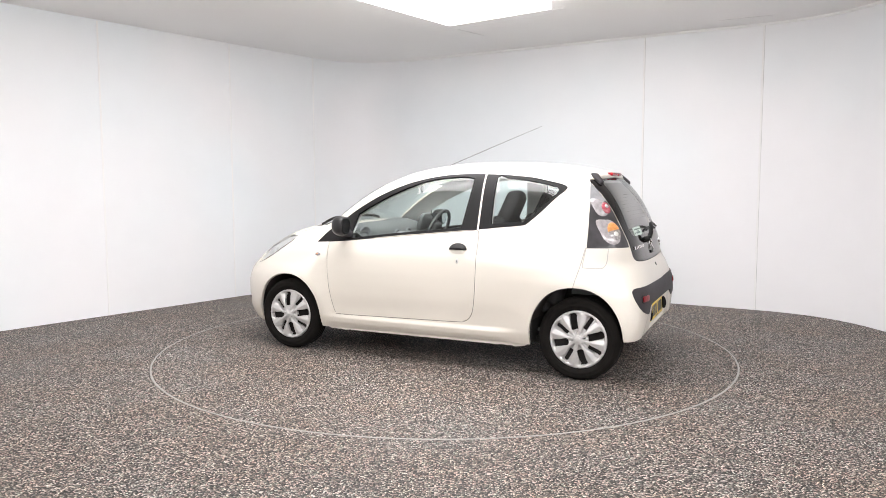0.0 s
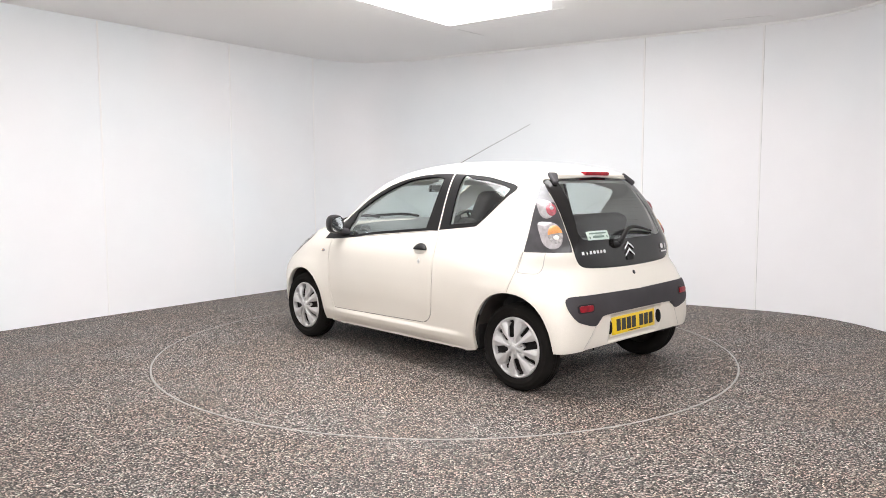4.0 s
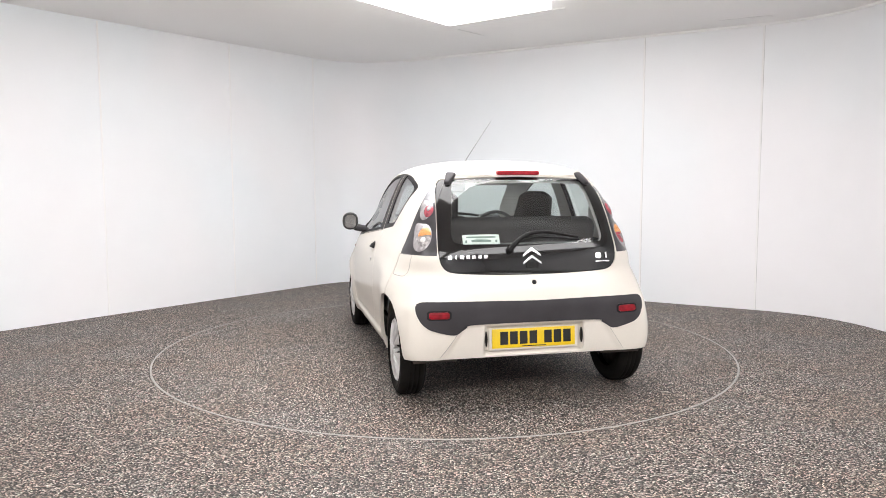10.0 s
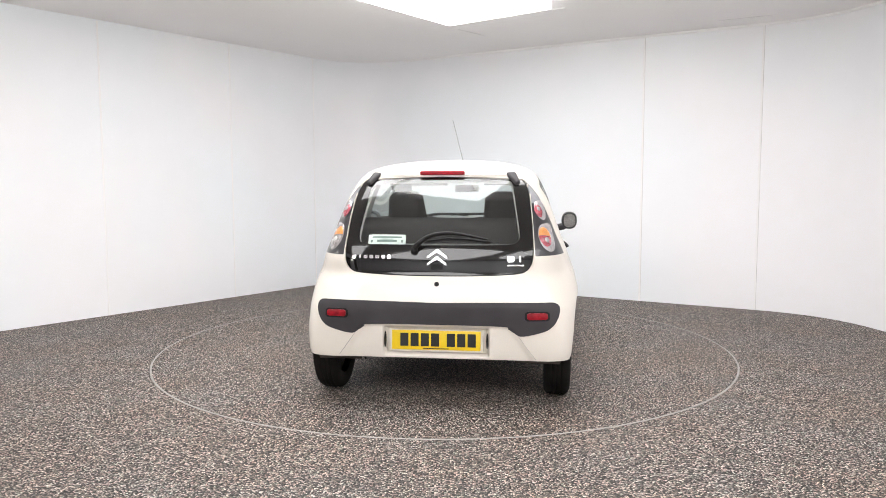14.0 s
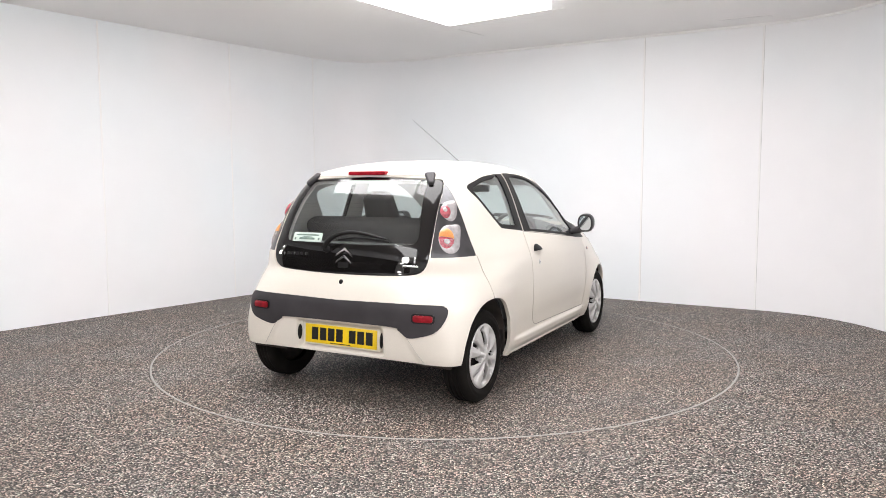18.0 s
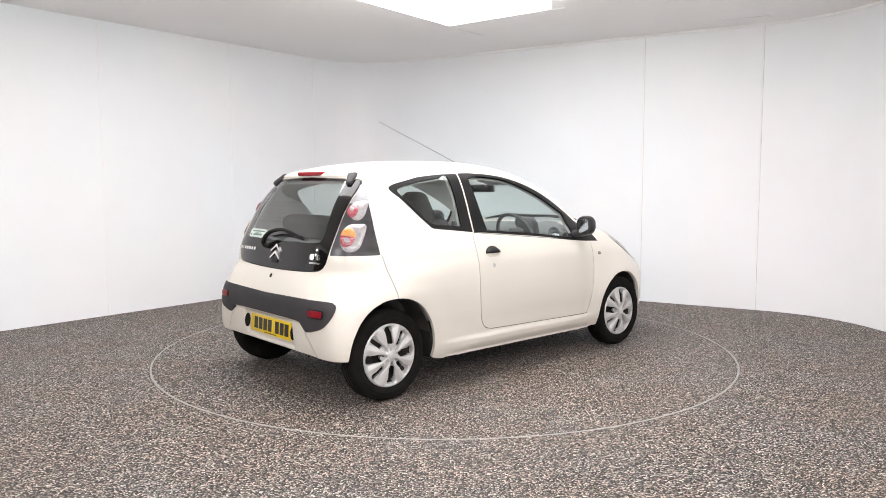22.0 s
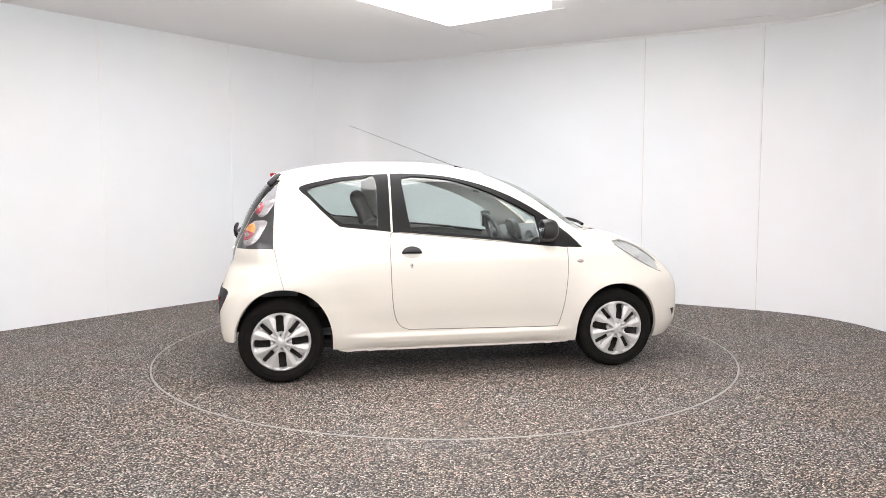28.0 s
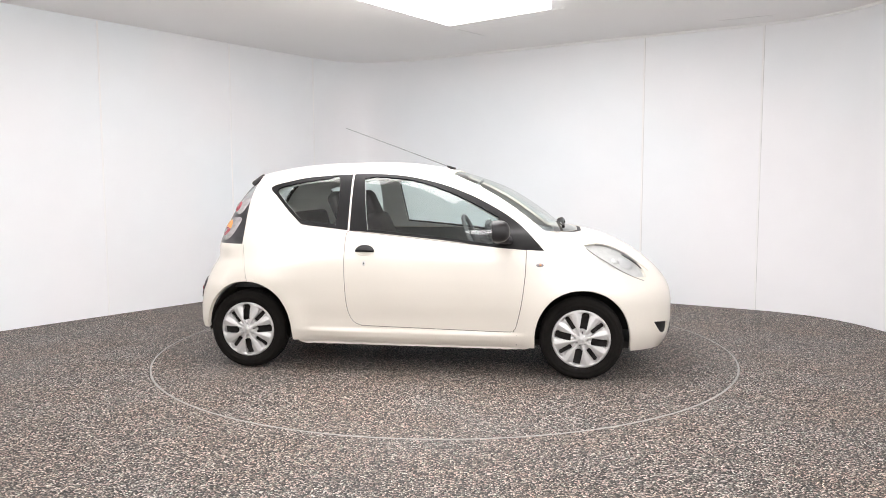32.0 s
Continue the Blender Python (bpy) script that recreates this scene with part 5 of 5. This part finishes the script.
# ---- roof aerial and front wipers ----
vs, fs = tube([(0.215, 0, 1.416), (0.185, 0, 1.430), (0.150, 0, 1.445)], [0.017, 0.012, 0.006], 12)
aerial = part("aerial", vs, fs, TRIM_BLACK, car, "thin black roof aerial")
vs, fs = tube([(0.155, 0, 1.443), (-0.25, 0, 1.596), (-0.655, 0, 1.746)], [0.0020, 0.0014, 0.0009], 8)
part("aerial_mast", vs, fs, TRIM_BLACK, aerial)
for y0, y1, out in ((-0.42, 0.12, 0.03), (0.05, 0.58, 0.03)):
    pts = []
    for k in range(9):
        t = k / 8
        y = y0 + (y1 - y0) * t
        at, nn = on_hull((1.04 - 0.05 * t, y, 0.985 + 0.02 * t))
        pts.append(at + nn * (0.014 + 0.012 * math.sin(math.pi * min(1, t * 1.2))))
    vs, fs = tube(pts, [0.012 - 0.007 * k / 8 for k in range(9)], 8)
    arm = part("windscreen_wiper", vs, fs, TRIM_BLACK, car, "black windscreen wiper")
    vs, fs = tube([p - Vector((0, 0, 0.010)) for p in pts[2:]], 0.006, 6)
    part("blade", vs, fs, TRIM_BLACK, arm)

# ---- cabin ----
def cushion(name, size, bevel, m, material, parent, label="", crown=0.0):
    bm = block_bm(size, bevel, None, 4)
    for v in bm.verts:
        u, w = v.co.y / (size[1] / 2), v.co.z / (size[2] / 2)
        v.co.x += crown * (1 - u * u) * (1 - w * w)
    bmesh.ops.transform(bm, matrix=m, verts=bm.verts)
    return from_bm(name, bm, material, parent, label)


def front_seat(y, lean, x):
    seat = cushion("front_seat", (0.50, 0.47, 0.16), 0.06, pose(x + 0.20, y, 0.50, 0, -6, 0), FABRIC, car, "charcoal fabric front seat", 0.0)
    cushion("backrest", (0.13, 0.46, 0.58), 0.055, pose(x - 0.10, y, 0.80, 0, lean, 0), FABRIC, seat, "charcoal fabric backrest", 0.02)
    top = Vector((x - 0.10, y, 0.80)) + Matrix.Rotation(radians(lean), 3, "Y") @ Vector((0, 0, 0.36))
    bm = block_bm((0.10, 0.27, 0.27), 0.049, None, 8)
    for v in bm.verts:
        v.co.y *= 1.05 * math.sqrt(max(0.05, 1 - 0.80 * max(0.0, v.co.z / 0.137) ** 2.6))
    bmesh.ops.transform(bm, matrix=Matrix.Translation(top) @ pose(0, 0, 0, 0, lean, 0), verts=bm.verts)
    from_bm("headrest", bm, FABRIC, seat, "fixed fabric headrest")
    return seat


front_seat(0.345, -24, -0.30)
front_seat(-0.345, -25, -0.34)
bench = cushion("rear_seat", (0.46, 1.16, 0.16), 0.06, pose(-0.68, 0, 0.50, 0, -8, 0), FABRIC, car, "charcoal fabric rear bench")
cushion("bench_back", (0.14, 1.18, 0.64), 0.05, pose(-0.99, 0, 0.775, 0, -16, 0), FABRIC, bench, "charcoal fabric bench back", 0.02)
from_bm("boot_floor", block_bm((0.42, 1.10, 0.03), 0.0, pose(-1.27, 0, 0.56)), CABIN_DARK, car, "dark boot floor", False)
from_bm("parcel_shelf", block_bm((0.26, 0.98, 0.018), 0.006, pose(-1.245, 0, 0.925, 0, 3, 0)), CABIN_DARK, car, "charcoal parcel shelf", False)
from_bm("cabin_floor", block_bm((1.9, 1.24, 0.02), 0.0, pose(-0.1, 0, 0.29)), CABIN_DARK, car, "charcoal carpet", False)

prof = [(0.98, 0.955), (0.86, 0.985), (0.74, 0.985), (0.64, 0.962), (0.58, 0.925), (0.56, 0.86), (0.58, 0.76), (0.64, 0.66), (0.98, 0.62)]
cols = 25
vs, fs = [], []
for k in range(cols):
    y = -0.66 + 1.32 * k / (cols - 1)
    e = abs(y) / 0.66
    hood = 0.028 * math.exp(-((y + 0.345) / 0.13) ** 2)
    for i, (x, z) in enumerate(prof):
        vs.append((x - 0.16 * e ** 3 * (1 if x > 0.8 else 0.25), y, z - 0.035 * e ** 2 + (hood if 1 <= i <= 3 else 0)))
m = len(prof)
fs = [(k * m + i, k * m + i + 1, (k + 1) * m + i + 1, (k + 1) * m + i) for k in range(cols - 1) for i in range(m - 1)]
dash = part("dashboard", vs, fs, CABIN_DARK, car, "charcoal moulded dashboard")
for y in (0.575, 0.10, -0.10, -0.575):
    vs, fs = revolve([(0.0, -0.006), (0.030, -0.006), (0.034, 0.010), (0.044, 0.012), (0.048, 0.0)], 24)
    vent = part("air_vent", vs, fs, LAMP_PALE, dash, "round grey air vent")
    vent.matrix_basis = pose(0.566, y, 0.885, 0, 0, 90) if abs(y) < 0.5 else pose(0.588, y, 0.934, 0, 0, 90 - 25 * (1 if y > 0 else -1))
    from_bm("vent_slats", block_bm((0.060, 0.006, 0.012), 0.002, pose(0, 0.001, 0)), CABIN_DARK, vent, "dark slats")
from_bm("centre_console", block_bm((0.12, 0.24, 0.34), 0.03, pose(0.575, 0, 0.74), 3), LAMP_PALE, dash, "grey centre console")
bm = bmesh.new()
R_W, r_w = 0.178, 0.015
for i in range(40):
    for j in range(10):
        a, b = 2 * math.pi * i / 40, 2 * math.pi * j / 10
        bm.verts.new(((r_w * math.sin(b)), (R_W + r_w * math.cos(b)) * math.cos(a), (R_W + r_w * math.cos(b)) * math.sin(a)))
bm.verts.ensure_lookup_table()
for i in range(40):
    for j in range(10):
        bm.faces.new([bm.verts[i * 10 + j], bm.verts[((i + 1) % 40) * 10 + j], bm.verts[((i + 1) % 40) * 10 + (j + 1) % 10], bm.verts[i * 10 + (j + 1) % 10]])
block_bm((0.05, 0.15, 0.13), 0.03, pose(0.02, 0, -0.01), 3, bm)
for a in (-25, 205):
    block_bm((0.018, 0.16, 0.036), 0.006, pose(0.008, 0, 0, a, 0, 0) @ pose(0, 0.10, 0), 2, bm)
steering = from_bm("steering_wheel", bm, CABIN_DARK, car, "charcoal steering wheel")
steering.matrix_basis = pose(0.40, -0.345, 0.908, 0, -24, 0)
vs, fs = tube([(0.42, -0.345, 0.91), (0.62, -0.345, 0.83)], 0.035, 12)
part("steering_column", vs, fs, CABIN_DARK, car, "charcoal steering column")
cluster = from_bm("instrument_pod", block_bm((0.07, 0.21, 0.15), 0.05, pose(0.53, -0.345, 0.972, 0, -20, 0), 4), CABIN_DARK, car, "round charcoal instrument pod")
mirror_in = from_bm("interior_mirror", block_bm((0.030, 0.215, 0.066), 0.014, pose(0, 0, 0, 0, -8, 0), 3), CABIN_DARK, car, "black interior mirror")
mirror_in.matrix_basis = pose(0.375, 0.0, 1.272, 0, 0, 24)
face = part("mirror_glass", [(-0.0165, y, z) for y, z in ((-0.098, -0.026), (0.098, -0.026), (0.098, 0.026), (-0.098, 0.026))], [(0, 1, 2, 3)], MIRROR, mirror_in, soft=False)
face.matrix_basis = pose(0, 0, 0, 0, -8, 0)
vs, fs = tube([(0.38, 0, 1.29), (0.44, 0, 1.335)], 0.010, 8)
part("mirror_stem", vs, fs, CABIN_DARK, car)
for y in (0.34, -0.34):
    visor = from_bm("sun_visor", block_bm((0.15, 0.38, 0.016), 0.006, pose(0.235, y, 1.318, 0, 14, 0)), HEADLINING, car, "pale grey sun visor", False)

# room light reaches the cabin through the panes
for ob in bpy.data.objects:
    if ob.type == "MESH" and ob.data.materials and ob.data.materials[0] in (GLASS, GLASS_REAR, GLASS_CLEAR):
        ob.visible_shadow = False


# ---- what moves ----
def table_angle(t):
    """Heading of the car in degrees: a steady turn of about five degrees a second."""
    return 154.632 - 5.08407 * t - 0.0059988 * t ** 2 + 0.000155012 * t ** 3


def motions():
    middle = Matrix.Translation((*TABLE, 0))
    turns = [(float(t), middle @ Matrix.Rotation(radians(table_angle(t)), 4, "Z")) for t in range(33)]
    walk(table, turns)
    walk(car, [(t, m @ Matrix.Translation((*CAR_OFFSET, 0))) for t, m in turns])


motions()
